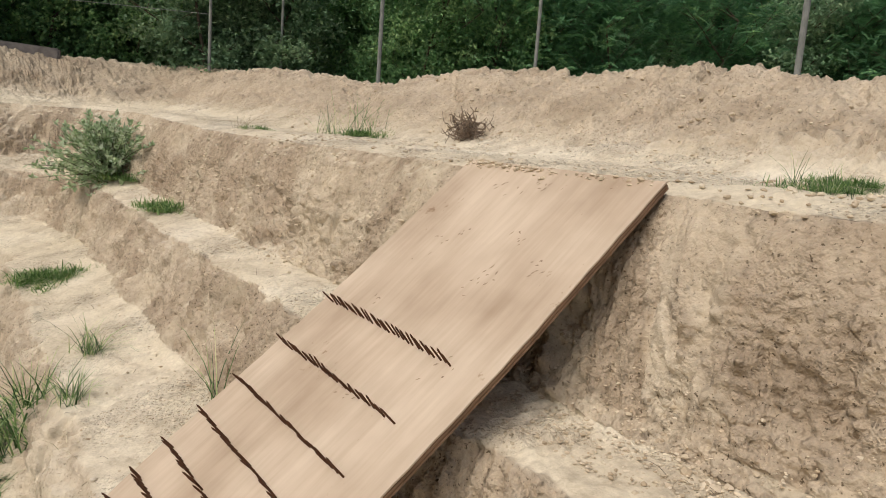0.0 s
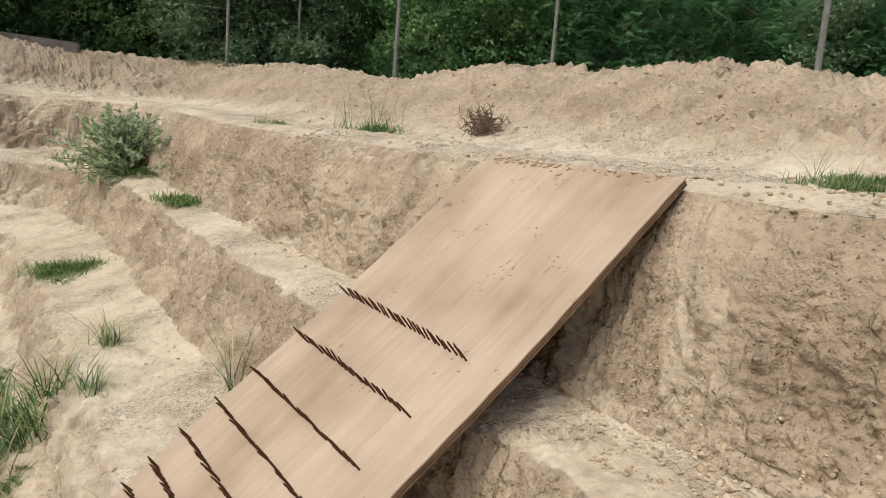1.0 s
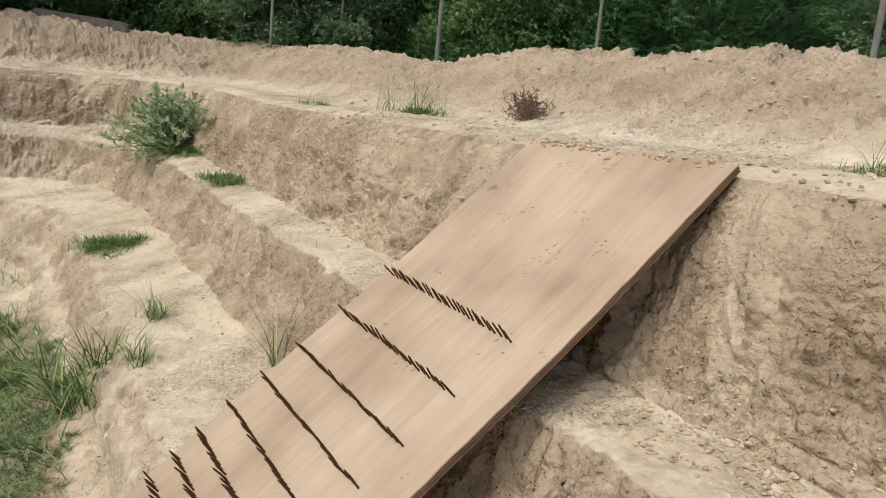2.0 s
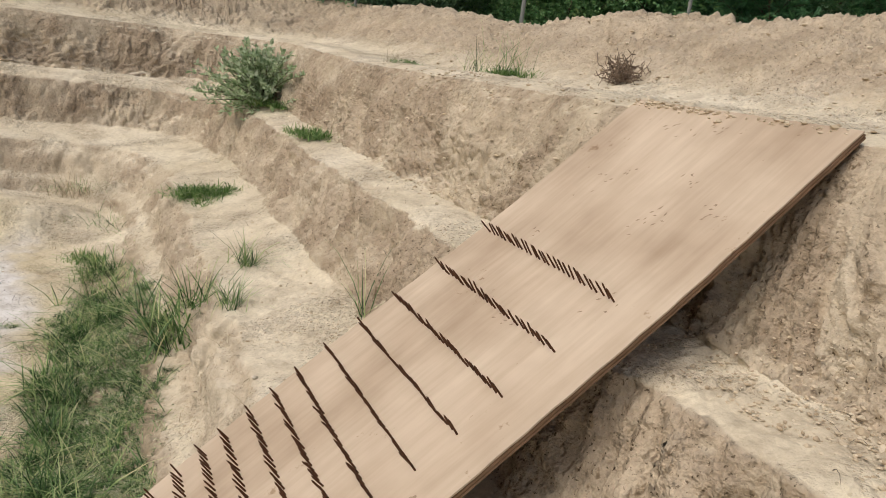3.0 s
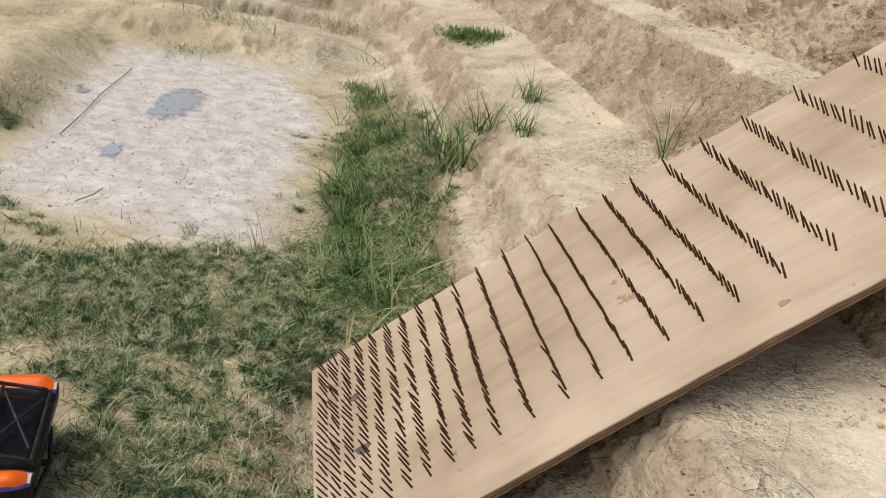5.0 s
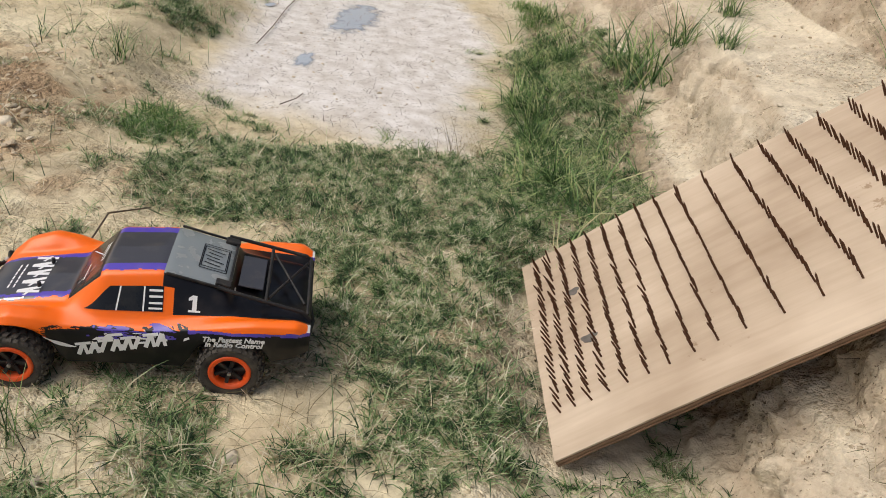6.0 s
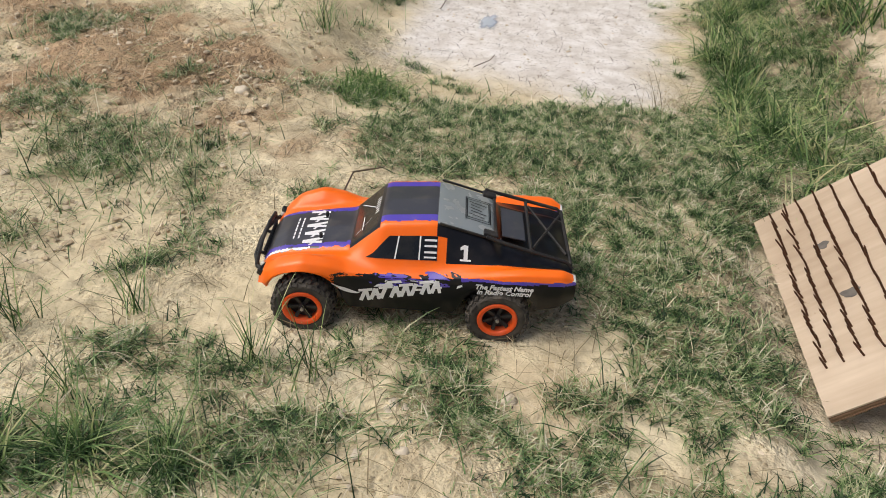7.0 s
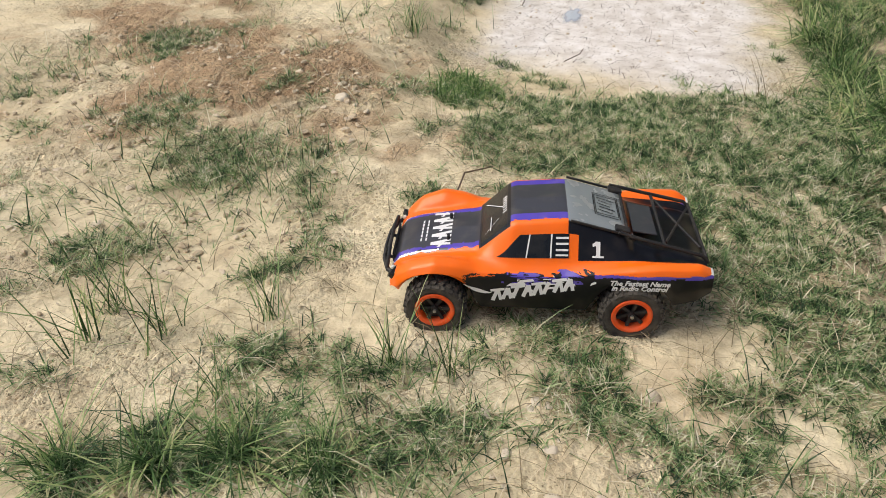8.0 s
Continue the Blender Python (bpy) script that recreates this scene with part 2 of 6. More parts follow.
    l.new(y.outputs[2], grained.inputs[6])
    l.new(r5.outputs[0], grained.inputs[7])
    l.new(grained.outputs[2], b.inputs["Base Color"])
    b.inputs["Roughness"].default_value, b.inputs["Specular IOR Level"].default_value = 0.62, 0.35
    bu = n.new("ShaderNodeBump")
    bu.inputs["Strength"].default_value, bu.inputs["Distance"].default_value = 0.25, 0.002
    l.new(g.outputs["Fac"], bu.inputs["Height"])
    l.new(bu.outputs["Normal"], b.inputs["Normal"])
    return m


SAND = sand_material()
PLY = plywood_material()
PLY_EDGE = material("ply_edge", [(0.13, 0.07, 0.035), (0.24, 0.14, 0.075)], 20, 0.8, 0.5, 90)
PLY_CORE = material("ply_core", [(0.19, 0.11, 0.062), (0.27, 0.165, 0.10)], 20, 0.8, 0.5, 90)
KNOT = material("knot", [(0.10, 0.09, 0.08), (0.17, 0.15, 0.13)], 60, 0.7)
SCUFF = material("scuffed_wood", [(0.22, 0.155, 0.10), (0.38, 0.29, 0.20)], 50, 0.8)
RUST = material("rusted_steel", [(0.045, 0.018, 0.008), (0.11, 0.045, 0.018), (0.07, 0.03, 0.015)], 90, 0.75, 0.6, 300, 0.35)
POST = material("weathered_post", [(0.13, 0.14, 0.13), (0.24, 0.25, 0.235)], 9, 0.75, 0.3, 60)
BARK = material("bark", [(0.06, 0.045, 0.03), (0.16, 0.125, 0.09)], 12, 0.9, 0.8, 40)


def leaf_material(name, stops, sheer=0.35, rough=0.5, patch=0.0):
    """Leaves and blades that differ one from the next (stops of colour along a random value) and let some light through."""
    m = bpy.data.materials.new(name)
    m.use_nodes = True
    n, l = m.node_tree.nodes, m.node_tree.links
    b = n["Principled BSDF"]
    g = n.new("ShaderNodeNewGeometry")
    r = n.new("ShaderNodeValToRGB")
    while len(r.color_ramp.elements) < len(stops):
        r.color_ramp.elements.new(0.5)
    for el, (p, c) in zip(r.color_ramp.elements, stops):
        el.position, el.color = p, (*c, 1)
    fac = g.outputs["Random Per Island"]
    if patch:
        co, no = n.new("ShaderNodeTexCoord"), n.new("ShaderNodeTexNoise")
        no.inputs["Scale"].default_value, no.inputs["Detail"].default_value = patch, 3
        l.new(co.outputs["Object"], no.inputs["Vector"])
        sm = n.new("ShaderNodeMapRange")
        sm.inputs["From Min"].default_value, sm.inputs["From Max"].default_value = 0.3, 0.7
        l.new(no.outputs["Fac"], sm.inputs["Value"])
        av = n.new("ShaderNodeMix")
        av.data_type = "FLOAT"
        av.inputs[0].default_value = 0.55
        l.new(fac, av.inputs[2])
        l.new(sm.outputs[0], av.inputs[3])
        fac = av.outputs[0]
    l.new(fac, r.inputs["Fac"])
    l.new(r.outputs["Color"], b.inputs["Base Color"])
    b.inputs["Roughness"].default_value, b.inputs["Specular IOR Level"].default_value = rough, 0.35
    tr, mx = n.new("ShaderNodeBsdfTranslucent"), n.new("ShaderNodeMixShader")
    l.new(r.outputs["Color"], tr.inputs["Color"])
    mx.inputs[0].default_value = sheer
    l.new(b.outputs[0], mx.inputs[1])
    l.new(tr.outputs[0], mx.inputs[2])
    l.new(mx.outputs[0], n["Material Output"].inputs["Surface"])
    return m


LEAF_A = leaf_material("leaf_feathery", [(0.1, (0.045, 0.13, 0.065)), (0.45, (0.095, 0.235, 0.11)), (0.7, (0.16, 0.34, 0.15)), (0.92, (0.36, 0.54, 0.20))], patch=0.9)
LEAF_B = leaf_material("leaf_broad", [(0.1, (0.06, 0.155, 0.065)), (0.5, (0.165, 0.33, 0.14)), (0.9, (0.42, 0.58, 0.25))], 0.42, 0.4, patch=0.8)
LEAF_C = leaf_material("leaf_pale", [(0.1, (0.09, 0.18, 0.095)), (0.5, (0.19, 0.31, 0.17)), (0.9, (0.37, 0.49, 0.28))], patch=0.8)
SHRUB = leaf_material("leaf_greygreen", [(0.0, (0.22, 0.33, 0.16)), (0.5, (0.42, 0.53, 0.31)), (1.0, (0.70, 0.76, 0.57))], 0.45, 0.55)
# near-black green for the backdrop sheet: shade between the trees, put into colour
WOOD_SHADE = material("wood_shade", [(0.012, 0.024, 0.012), (0.04, 0.075, 0.03)], 3.0, 0.9, spec=0.1)


# ---- small builders ----
def mesh_ob(name, verts, faces, mat, parent=None, label="", smooth=False):
    me = bpy.data.meshes.new(name)
    me.from_pydata([tuple(v) for v in verts], [], faces)
    me.update()
    if mat:
        me.materials.append(mat)
    if smooth:
        me.polygons.foreach_set("use_smooth", [True] * len(me.polygons))
    ob = new(name, me)
    if parent:
        ob.parent = parent
    if label:
        ob["label"] = label
    return ob


def part(name, bm, mat, parent=None, label="", smooth=False):
    """Links a bmesh as one mesh object under a thing."""
    bmesh.ops.recalc_face_normals(bm, faces=bm.faces)
    me = bpy.data.meshes.new(name)
    bm.to_mesh(me)
    bm.free()
    if mat:
        me.materials.append(mat)
    if smooth:
        me.polygons.foreach_set("use_smooth", [True] * len(me.polygons))
    ob = new(name, me)
    if parent:
        ob.parent = parent
    if label:
        ob["label"] = label
    return ob


def hash01(ix, iy, iz, seed):
    h = (ix * 374761393 + iy * 668265263 + iz * 2147483647 + seed * 1274126177) & 0xFFFFFFFF
    h = ((h ^ (h >> 13)) * 1274126177) & 0xFFFFFFFF
    h = ((h ^ (h >> 16)) * 2246822519) & 0xFFFFFFFF
    return ((h ^ (h >> 15)) & 0xFFFF) / 65535.0


def value_noise(x, y, z, seed=0):
    """Smooth lattice noise from -1 to 1, on arrays."""
    x, y, z = np.broadcast_arrays(np.asarray(x, float), np.asarray(y, float), np.asarray(z, float))
    ix, iy, iz = (np.floor(v).astype(np.int64) for v in (x, y, z))
    fx, fy, fz = x - ix, y - iy, z - iz
    fx, fy, fz = (f * f * f * (f * (f * 6 - 15) + 10) for f in (fx, fy, fz))
    total = 0
    for dx in (0, 1):
        for dy in (0, 1):
            for dz in (0, 1):
                k = (fx if dx else 1 - fx) * (fy if dy else 1 - fy) * (fz if dz else 1 - fz)
                total = total + k * hash01(ix + dx, iy + dy, iz + dz, seed)
    return total * 2 - 1


def fractal(x, y, z, scale, octaves=4, gain=0.5, seed=0):
    total, amp, norm = 0, 1.0, 0
    for o in range(octaves):
        total = total + amp * value_noise(x * scale, y * scale, z * scale, seed + o)
        norm, amp, scale = norm + amp, amp * gain, scale * 2.07
    return total / norm


def smooth01(x, a, b):
    t = np.clip((np.asarray(x, float) - a) / (b - a), 0, 1)
    return t * t * (3 - 2 * t)


# ---- the ground: a stepped sand bowl ----
# s runs up the ramp's line, w across it
DS, DW = np.array([0.809, 0.588]), np.array([-0.588, 0.809])


def to_sw(x, y):
    return x * DS[0] + y * DS[1], x * DW[0] + y * DW[1]


def to_xy(s, w):
    return s * DS[0] + w * DW[0], s * DS[1] + w * DW[1]


PROFILE_R = [-3.0, -0.30, -0.02, 0.05, 0.14, 0.21, 0.56, 0.65, 0.735, 0.775, 0.805, 0.84, 0.91, 1.01, 1.04, 1.085, 1.152, 1.182, 1.222, 1.32, 1.75, 1.95, 2.25, 2.50, 2.70, 3.0, 3.8, 7.0]
PROFILE_Z = [0.0, 0.0, 0.012, 0.055, 0.285, 0.365, 0.42, 0.455, 0.605, 0.70, 0.742, 0.753, 0.761, 0.772, 0.803, 0.91, 1.068, 1.132, 1.183, 1.205, 1.21, 1.28, 1.48, 1.60, 1.63, 1.50, 1.15, 1.05]


def shift(w):
    return np.interp(w, [0.8, 1.1, 1.7, 2.5, 4.0, 6.0], [0.0, 0.02, 0.06, 0.10, 0.19, 0.24])


def bowl(s, w):
    """The distance outwards through the steps; the bowl's corner is rounded."""
    b = w - 5.5
    d = np.maximum(1.1 - np.abs(s - b), 0) / 1.1
    return np.maximum(s, b) + d * d * 0.275


def pan_mask(s, w):
    edge = 0.20 * fractal(s, w, 0, 2.0, 5, 0.65, seed=5)
    return smooth01(s + edge, -1.52, -1.22) * (1 - smooth01(s + edge, -0.60 + 0.05 * w, -0.38 + 0.05 * w)) * smooth01(w + edge + 0.35 * (s + 0.5), 2.05, 2.42) * (1 - smooth01(w + edge, 4.65, 4.98))


def ground_z(s, w, wander=True):
    s, w = np.asarray(s, float), np.asarray(w, float)
    k = smooth01(np.abs(s - 1) + np.abs(w - 2), 12, 4)
    wob = (0.05 * fractal(s, w, 0, 0.9, 3, seed=11) + 0.040 * fractal(s, w, 0, 3.5, 3, seed=12)) * smooth01(w, 0.9, 3.2) + 0.016 * fractal(s, w, 0, 3.0, 3, seed=13) + (0.014 + 0.016 * smooth01(w, 1.6, 2.2)) * fractal(s, w, 0, 9.0, 3, 0.6, seed=14)
    r = bowl(s, w) - shift(w) + wob * k
    r = r - 0.09 * np.exp(-((w - 5.1 - 0.25 * (s - 0.9)) / 0.03) ** 2) * smooth01(s, 0.5, 0.7) * (1 - smooth01(s, 1.05, 1.15))
    r = r - 0.085 * smooth01(r, 0.05, 0.20) * (1 - smooth01(r, 0.36, 0.56))
    z = np.interp(r, PROFILE_R, PROFILE_Z)
    z = z + 0.06 * smooth01(w, 3.8, 6.0) * smooth01(r, 0.75, 1.0)
    crest = smooth01(r, 1.9, 2.4) * (1 - smooth01(r, 3.0, 4.0))
    z = z + crest * (0.05 * smooth01(w, 5.5, 7.5) - 0.105 * (1 - smooth01(w, 0.2, 2.6)))
    z = z + crest * (0.10 * fractal(s, w, 0, 0.55, 3, seed=21) + 0.03 * fractal(s, w, 0, 3, 3, seed=22))
    flat = 1 - smooth01(r, -0.25, 0.05)
    z = z + flat * (0.016 * fractal(s, w, 0, 1.6, 3, seed=31) - 0.085 * smooth01(w, 1.7, 2.5) * (1 - smooth01(w, 4.7, 5.2)) * smooth01(s, -1.7, -1.35))
    z = z + 0.035 * np.exp(-((s + 1.60 + 0.06 * np.sin(w * 5)) / 0.16) ** 2) * smooth01(w, 2.2, 2.6) * (1 - smooth01(w, 4.8, 5.2))
    z = z + 0.09 * smooth01(w + 0.08 * fractal(s, w, 0, 3, 2, seed=33), 4.92, 5.10) * smooth01(s, -1.9, -1.4) * flat
    z = z + 0.035 * np.exp(-((s + 1.95) ** 2 + (w - 2.0) ** 2) / 0.16) * flat
    # the hollow that the foot of the board lies in
    z = z - 0.062 * smooth01(s, -0.40, -0.24) * (1 - smooth01(s, 0.02, 0.16)) * smooth01(w, 0.62, 0.88) * (1 - smooth01(w, 1.50, 1.62))
    return z, r


def spaced(*stops):
    """Coordinates that run through stops of (start, step), ending with (end, None); beyond both ends they widen out to the horizon."""
    out = []
    for (a0, st), (b0, _) in zip(stops[:-1], stops[1:]):
        out += list(np.arange(a0, b0 - st * 0.5, st))
    out.append(stops[-1][0])
    lo, hi, d = out[0], out[-1], 0.08
    left, right = [], []
    while d < 90:
        lo, hi = lo - d, hi + d
        left.append(lo)
        right.append(hi)
        d *= 1.35
    return np.array(left[::-1] + out + right)


def build_ground():
    rows = spaced((-3.2, 0.03), (-2.8, 0.014), (-0.06, 0.007), (0.26, 0.011), (0.6, 0.0045), (0.9, 0.009), (1.0, 0.0017), (1.24, 0.012), (3.3, None))
    cols = spaced((-1.2, 0.03), (0.3, 0.005), (1.2, 0.0065), (1.6, 0.009), (3.2, 0.018), (6.2, 0.012), (6.7, 0.004), (7.05, 0.012), (7.9, 0.025), (9.8, None))
    S, W = np.meshgrid(rows, cols, indexing="ij")
    S = S + shift(W) * smooth01(np.abs(S), 6, 2)
    Z, R = ground_z(S, W)
    X, Y = to_xy(S, W)
    # the steps' faces: clods and hollows, pushed out across the wall
    gs, gw = np.gradient(Z, axis=0) / np.maximum(np.gradient(S, axis=0), 1e-4), np.gradient(Z, axis=1) / np.gradient(W, axis=1)
    ln = np.sqrt(1 + gs * gs + gw * gw)
    nx, ny, nz = -(gs * DS[0] + gw * DW[0]) / ln, -(gs * DS[1] + gw * DW[1]) / ln, 1 / ln
    steep = smooth01(np.hypot(gs, gw), 0.35, 1.3)
    near = smooth01(np.hypot(X, Y - 2.5), 14, 6)
    ZZ = Z * (1 - 0.6 * smooth01(W, 0.75, 1.0) * (1 - smooth01(W, 1.6, 2.2)) * smooth01(R, 0.5, 0.7))
    def billow(scale, seed):
        return 2.2 * np.sqrt(fractal(X, Y, ZZ, scale, 2, 0.5, seed=seed) ** 2 + 0.004) - 0.6
    lump = fractal(X, Y, ZZ, 6, 4, 0.55, seed=41)
    hollow = -0.022 * smooth01(fractal(X, Y, ZZ, 9, 2, 0.5, seed=50), 0.30, 0.65)
    ragged = 0.25 + 0.75 * smooth01(fractal(X, Y, ZZ, 4, 3, 0.6, seed=44), -0.3, 0.3)
    crumb = (0.030 * fractal(X, Y, ZZ, 12, 2, 0.6, seed=42) + 0.020 * fractal(X, Y, ZZ, 30, 2, 0.6, seed=43)) * ragged + hollow
    clods = (0.013 * billow(31, 55) + 0.008 * billow(64, 57)) * (0.45 + 0.75 * ragged)
    pan = pan_mask(S, W)
    berm = smooth01(R, 1.75, 2.05) * (1 - smooth01(R, 3.0, 3.5)) * (1 - steep)
    push = near * (berm * (0.030 * fractal(X, Y, ZZ, 5, 2, seed=48) + 0.030 * fractal(X, Y, ZZ, 13, 3, 0.65, seed=49) + 0.010 * fractal(X, Y, ZZ, 34, 2, 0.6, seed=54) + 0.018 * billow(15, 58) + 0.008 * billow(33, 59)) + steep * (0.036 * lump + 0.75 * crumb + clods) * (1 - 0.75 * smooth01(R, 1.10, 1.16) * (1 - smooth01(R, 1.24, 1.30))) + (1 - steep) * (1 - 0.7 * pan) * (0.011 * lump + 0.009 * billow(22, 46) * smooth01(fractal(X, Y, 0, 4, 3, 0.6, seed=52), -0.15, 0.35) + 0.004 * fractal(X, Y, Z, 48, 2, seed=47) + 0.016 * fractal(X, Y, 0, 24, 3, 0.7, seed=53) * np.minimum(1, np.exp(-((X + 2.72) ** 2 + (Y - 0.45) ** 2) / 0.3) + np.exp(-((X + 3.4) ** 2 + (Y - 0.5) ** 2) / 0.5))))
    X, Y, Z = X + nx * push, Y + ny * push, Z + nz * push
    nr, nc = S.shape
    verts = np.stack([X, Y, Z], -1).reshape(-1, 3)
    i = np.arange(nr * nc).reshape(nr, nc)
    quads = np.stack([i[:-1, :-1], i[1:, :-1], i[1:, 1:], i[:-1, 1:]], -1).reshape(-1, 4)
    me = bpy.data.meshes.new("ground")
    me.vertices.add(len(verts))
    me.vertices.foreach_set("co", verts.ravel())
    me.loops.add(quads.size)
    me.loops.foreach_set("vertex_index", quads.ravel())
    me.polygons.add(len(quads))
    me.polygons.foreach_set("loop_start", np.arange(0, quads.size, 4))
    me.update()
    me.validate()
    me.polygons.foreach_set("use_smooth", [True] * len(me.polygons))
    me.materials.append(SAND)
    masks = {
        "pan": pan * (R < 0.1),
        "face": np.maximum(steep * smooth01(R, -0.15, 0.05) * (0.75 + 0.2 * smooth01(R, 0.5, 0.65)) * (0.55 + 0.45 * smooth01(fractal(X, Y, ZZ, 4.5, 4, 0.6, seed=45), -0.35, 0.2)), 0.75 * smooth01(R, 1.8, 2.1) * (1 - smooth01(R, 2.6, 3.0))) * near,
        "red": 0.9 * smooth01(0.8 * fractal(X, Y, 0, 4.5, 4, 0.65, seed=51) + 0.75 * np.exp(-((X + 2.72) ** 2 + (Y - 0.45) ** 2) / 0.22) + 0.85 * np.exp(-(((X + 3.45) / 0.75) ** 2 + ((Y - 0.50) / 0.38) ** 2)), 0.25, 0.8) * (R < -0.2) * (1 - pan_mask(S, W)),
        "loam": 1 - smooth01(R, -0.5, -0.15),
        "shaded_soil": grass_density(X, Y) ** 1.3 * 0.6,
    }
    for key, values in masks.items():
        at = me.attributes.new(key, "FLOAT", "POINT")
        at.data.foreach_set("value", np.asarray(values, float).ravel())
    ob = new("ground", me)
    tagged(ob, "pale sandy earth with stepped walls, a berm and a dried mud pan", "ground", kind="structure")
    return ob


GREEN = [
    (-1.42, 0.97, 0.38), (-1.02, 0.62, 0.25), (-1.01, 0.17, 0.12), (-3.12, 1.64, 0.16), (-3.86, 1.96, 0.28), (-1.57, 1.04, 0.42), (-1.38, 1.23, 0.32),
    (-0.62, 0.62, 0.20), (-0.75, 0.16, 0.16), (-0.88, 0.48, 0.24), (-1.05, 0.28, 0.10), (-0.78, 0.32, 0.20), (-1.12, 0.12, 0.10), (-0.62, 0.42, 0.16), (-0.90, 0.02, 0.12), (-1.20, 0.62, 0.16),
]
BARE = [(-1.14, 0.35, 0.08), (-1.17, -0.07, 0.07), (-0.92, 0.29, 0.06), (-1.89, 0.15, 0.17), (-0.77, 0.40, 0.08), (-1.25, 0.45, 0.05), (-1.62, 0.47, 0.08)]


# thinner growth over the open sand: centre, half length, half width, thickness; long axes all lie one way
STRAGGLE = [
    (-1.74, 0.88, 0.37, 0.20, 1.0), (-1.30, 1.03, 0.26, 0.34, 1.0), (-0.97, 0.54, 0.18, 0.21, 0.95), (-0.98, 0.27, 0.13, 0.10, 0.85), (-1.28, 0.23, 0.10, 0.08, 0.9),
    (-2.31, 0.88, 0.13, 0.12, 0.95), (-2.12, 0.96, 0.11, 0.11, 0.6), (-2.28, 0.14, 0.22, 0.19, 0.66), (-2.16, -0.25, 0.14, 0.11, 0.62), (-2.68, 0.07, 0.22, 0.11, 0.62),
    (-1.90, -0.08, 0.08, 0.11, 0.7), (-1.52, -0.38, 0.16, 0.07, 0.5), (-1.32, -0.17, 0.12, 0.07, 0.7), (-1.40, 0.01, 0.12, 0.07, 0.5), (-1.55, -0.11, 0.14, 0.10, 0.35),
    (-1.05, 0.12, 0.24, 0.17, 0.66), (-1.15, 0.62, 0.30, 0.30, 1.0), (-0.92, 0.38, 0.20, 0.20, 0.95), (-1.20, 0.0, 0.13, 0.10, 0.5), (-0.58, 0.55, 0.22, 0.16, 0.9), (-0.42, 0.62, 0.20, 0.12, 0.7), (-1.24, 1.30, 0.22, 0.16, 1.0), (-1.02, 1.38, 0.16, 0.10, 1.0),
    (-3.24, 0.05, 0.12, 0.2, 0.6), (-3.27, 0.46, 0.13, 0.12, 0.6), (-2.85, 0.70, 0.14, 0.2, 0.4), (-1.64, 1.21, 0.2, 0.2, 0.9), (-1.13, 0.31, 0.09, 0.07, 0.5),
]


def strip_density(x, y):
    """The lush strip along the foot of the bank."""
    s, w = to_sw(np.asarray(x, float), np.asarray(y, float))
    rag = 0.16 * fractal(s, w, 0, 4.0, 4, 0.6, seed=62)
    left = np.interp(w, [1.2, 2.4, 3.2, 4.4], [-0.34, -0.26, -0.15, -0.06])
    right = np.interp(w, [1.2, 2.2, 2.65, 4.4], [0.13, 0.22, 0.25, 0.26])
    return smooth01(s + rag, left - 0.03, left + 0.07) * (1 - smooth01(s + rag, right - 0.05, right)) * smooth01(w + rag, 0.9, 1.3) * (1 - smooth01(w, 3.7, 4.4)) * smooth01(w, 1.56, 1.78) * (1 - under_ramp(s, w))


def grass_density(x, y):
    """How thick the low grass stands, 0 to 1."""
    x, y = np.asarray(x, float), np.asarray(y, float)
    s, w = to_sw(x, y)
    field = 0 * x
    for cx, cy, r in GREEN:
        field = np.maximum(field, np.exp(-((x - cx) ** 2 + (y - cy) ** 2) / (r * r)))
    for cx, cy, ra, rb, d in STRAGGLE:
        u, v = (x - cx) * 0.68 + (y - cy) * 0.73, (y - cy) * 0.68 - (x - cx) * 0.73
        field = np.maximum(field, d * np.exp(-((u / ra) ** 2 + (v / rb) ** 2) * 0.8))
    for cx, cy, r in BARE:
        field = field * (1 - 0.95 * np.exp(-((x - cx) ** 2 + (y - cy) ** 2) / (r * r)))
    patch = fractal(x, y, 0, 6.5, 4, 0.6, seed=61)
    patch = patch + 0.6 * fractal(x, y, 0, 21, 3, 0.6, seed=65)
    field = smooth01(field + 0.75 * patch, 0.22, 0.92)
    field = field * (1 - smooth01(s, 0.0, 0.1))
    return np.clip(np.maximum(strip_density(x, y), field), 0, 1) * (1 - pan_mask(s, w)) * (1 - under_ramp(s, w))


def under_ramp(s, w):
    """1 where the board lies too low for grass to stand."""
    return ((s > -0.262) & (s < -0.06) & (w > 0.905) & (w < 1.542)).astype(float)


ground = build_ground()


def ground_at(x, y):
    s, w = to_sw(x, y)
    return float(ground_z(s, w)[0])


# ---- the plywood ramp ----
RAMP_B, RAMP_T, RAMP_W0, RAMP_W1 = (-0.262, -0.026), (1.215, 1.205), 0.917, 1.534
RAMP_LEN = math.hypot(RAMP_T[0] - RAMP_B[0], RAMP_T[1] - RAMP_B[1])
RAMP_WID = RAMP_W1 - RAMP_W0
RAMP_THICK = 0.017


def ramp_frame():
    """Object axes of the board: x across it, y up its length, z out of its face."""
    ox, oy = to_xy(RAMP_B[0], RAMP_W1)
    up = Vector((DS[0] * (RAMP_T[0] - RAMP_B[0]), DS[1] * (RAMP_T[0] - RAMP_B[0]), RAMP_T[1] - RAMP_B[1])).normalized()
    across = Vector((-DW[0], -DW[1], 0)).normalized()
    out = across.cross(up)
    m = Matrix.Identity(4)
    for i, v in enumerate((across, up, out)):
        m[0][i], m[1][i], m[2][i] = v
    m.translation = (ox, oy, RAMP_B[1])
    return m


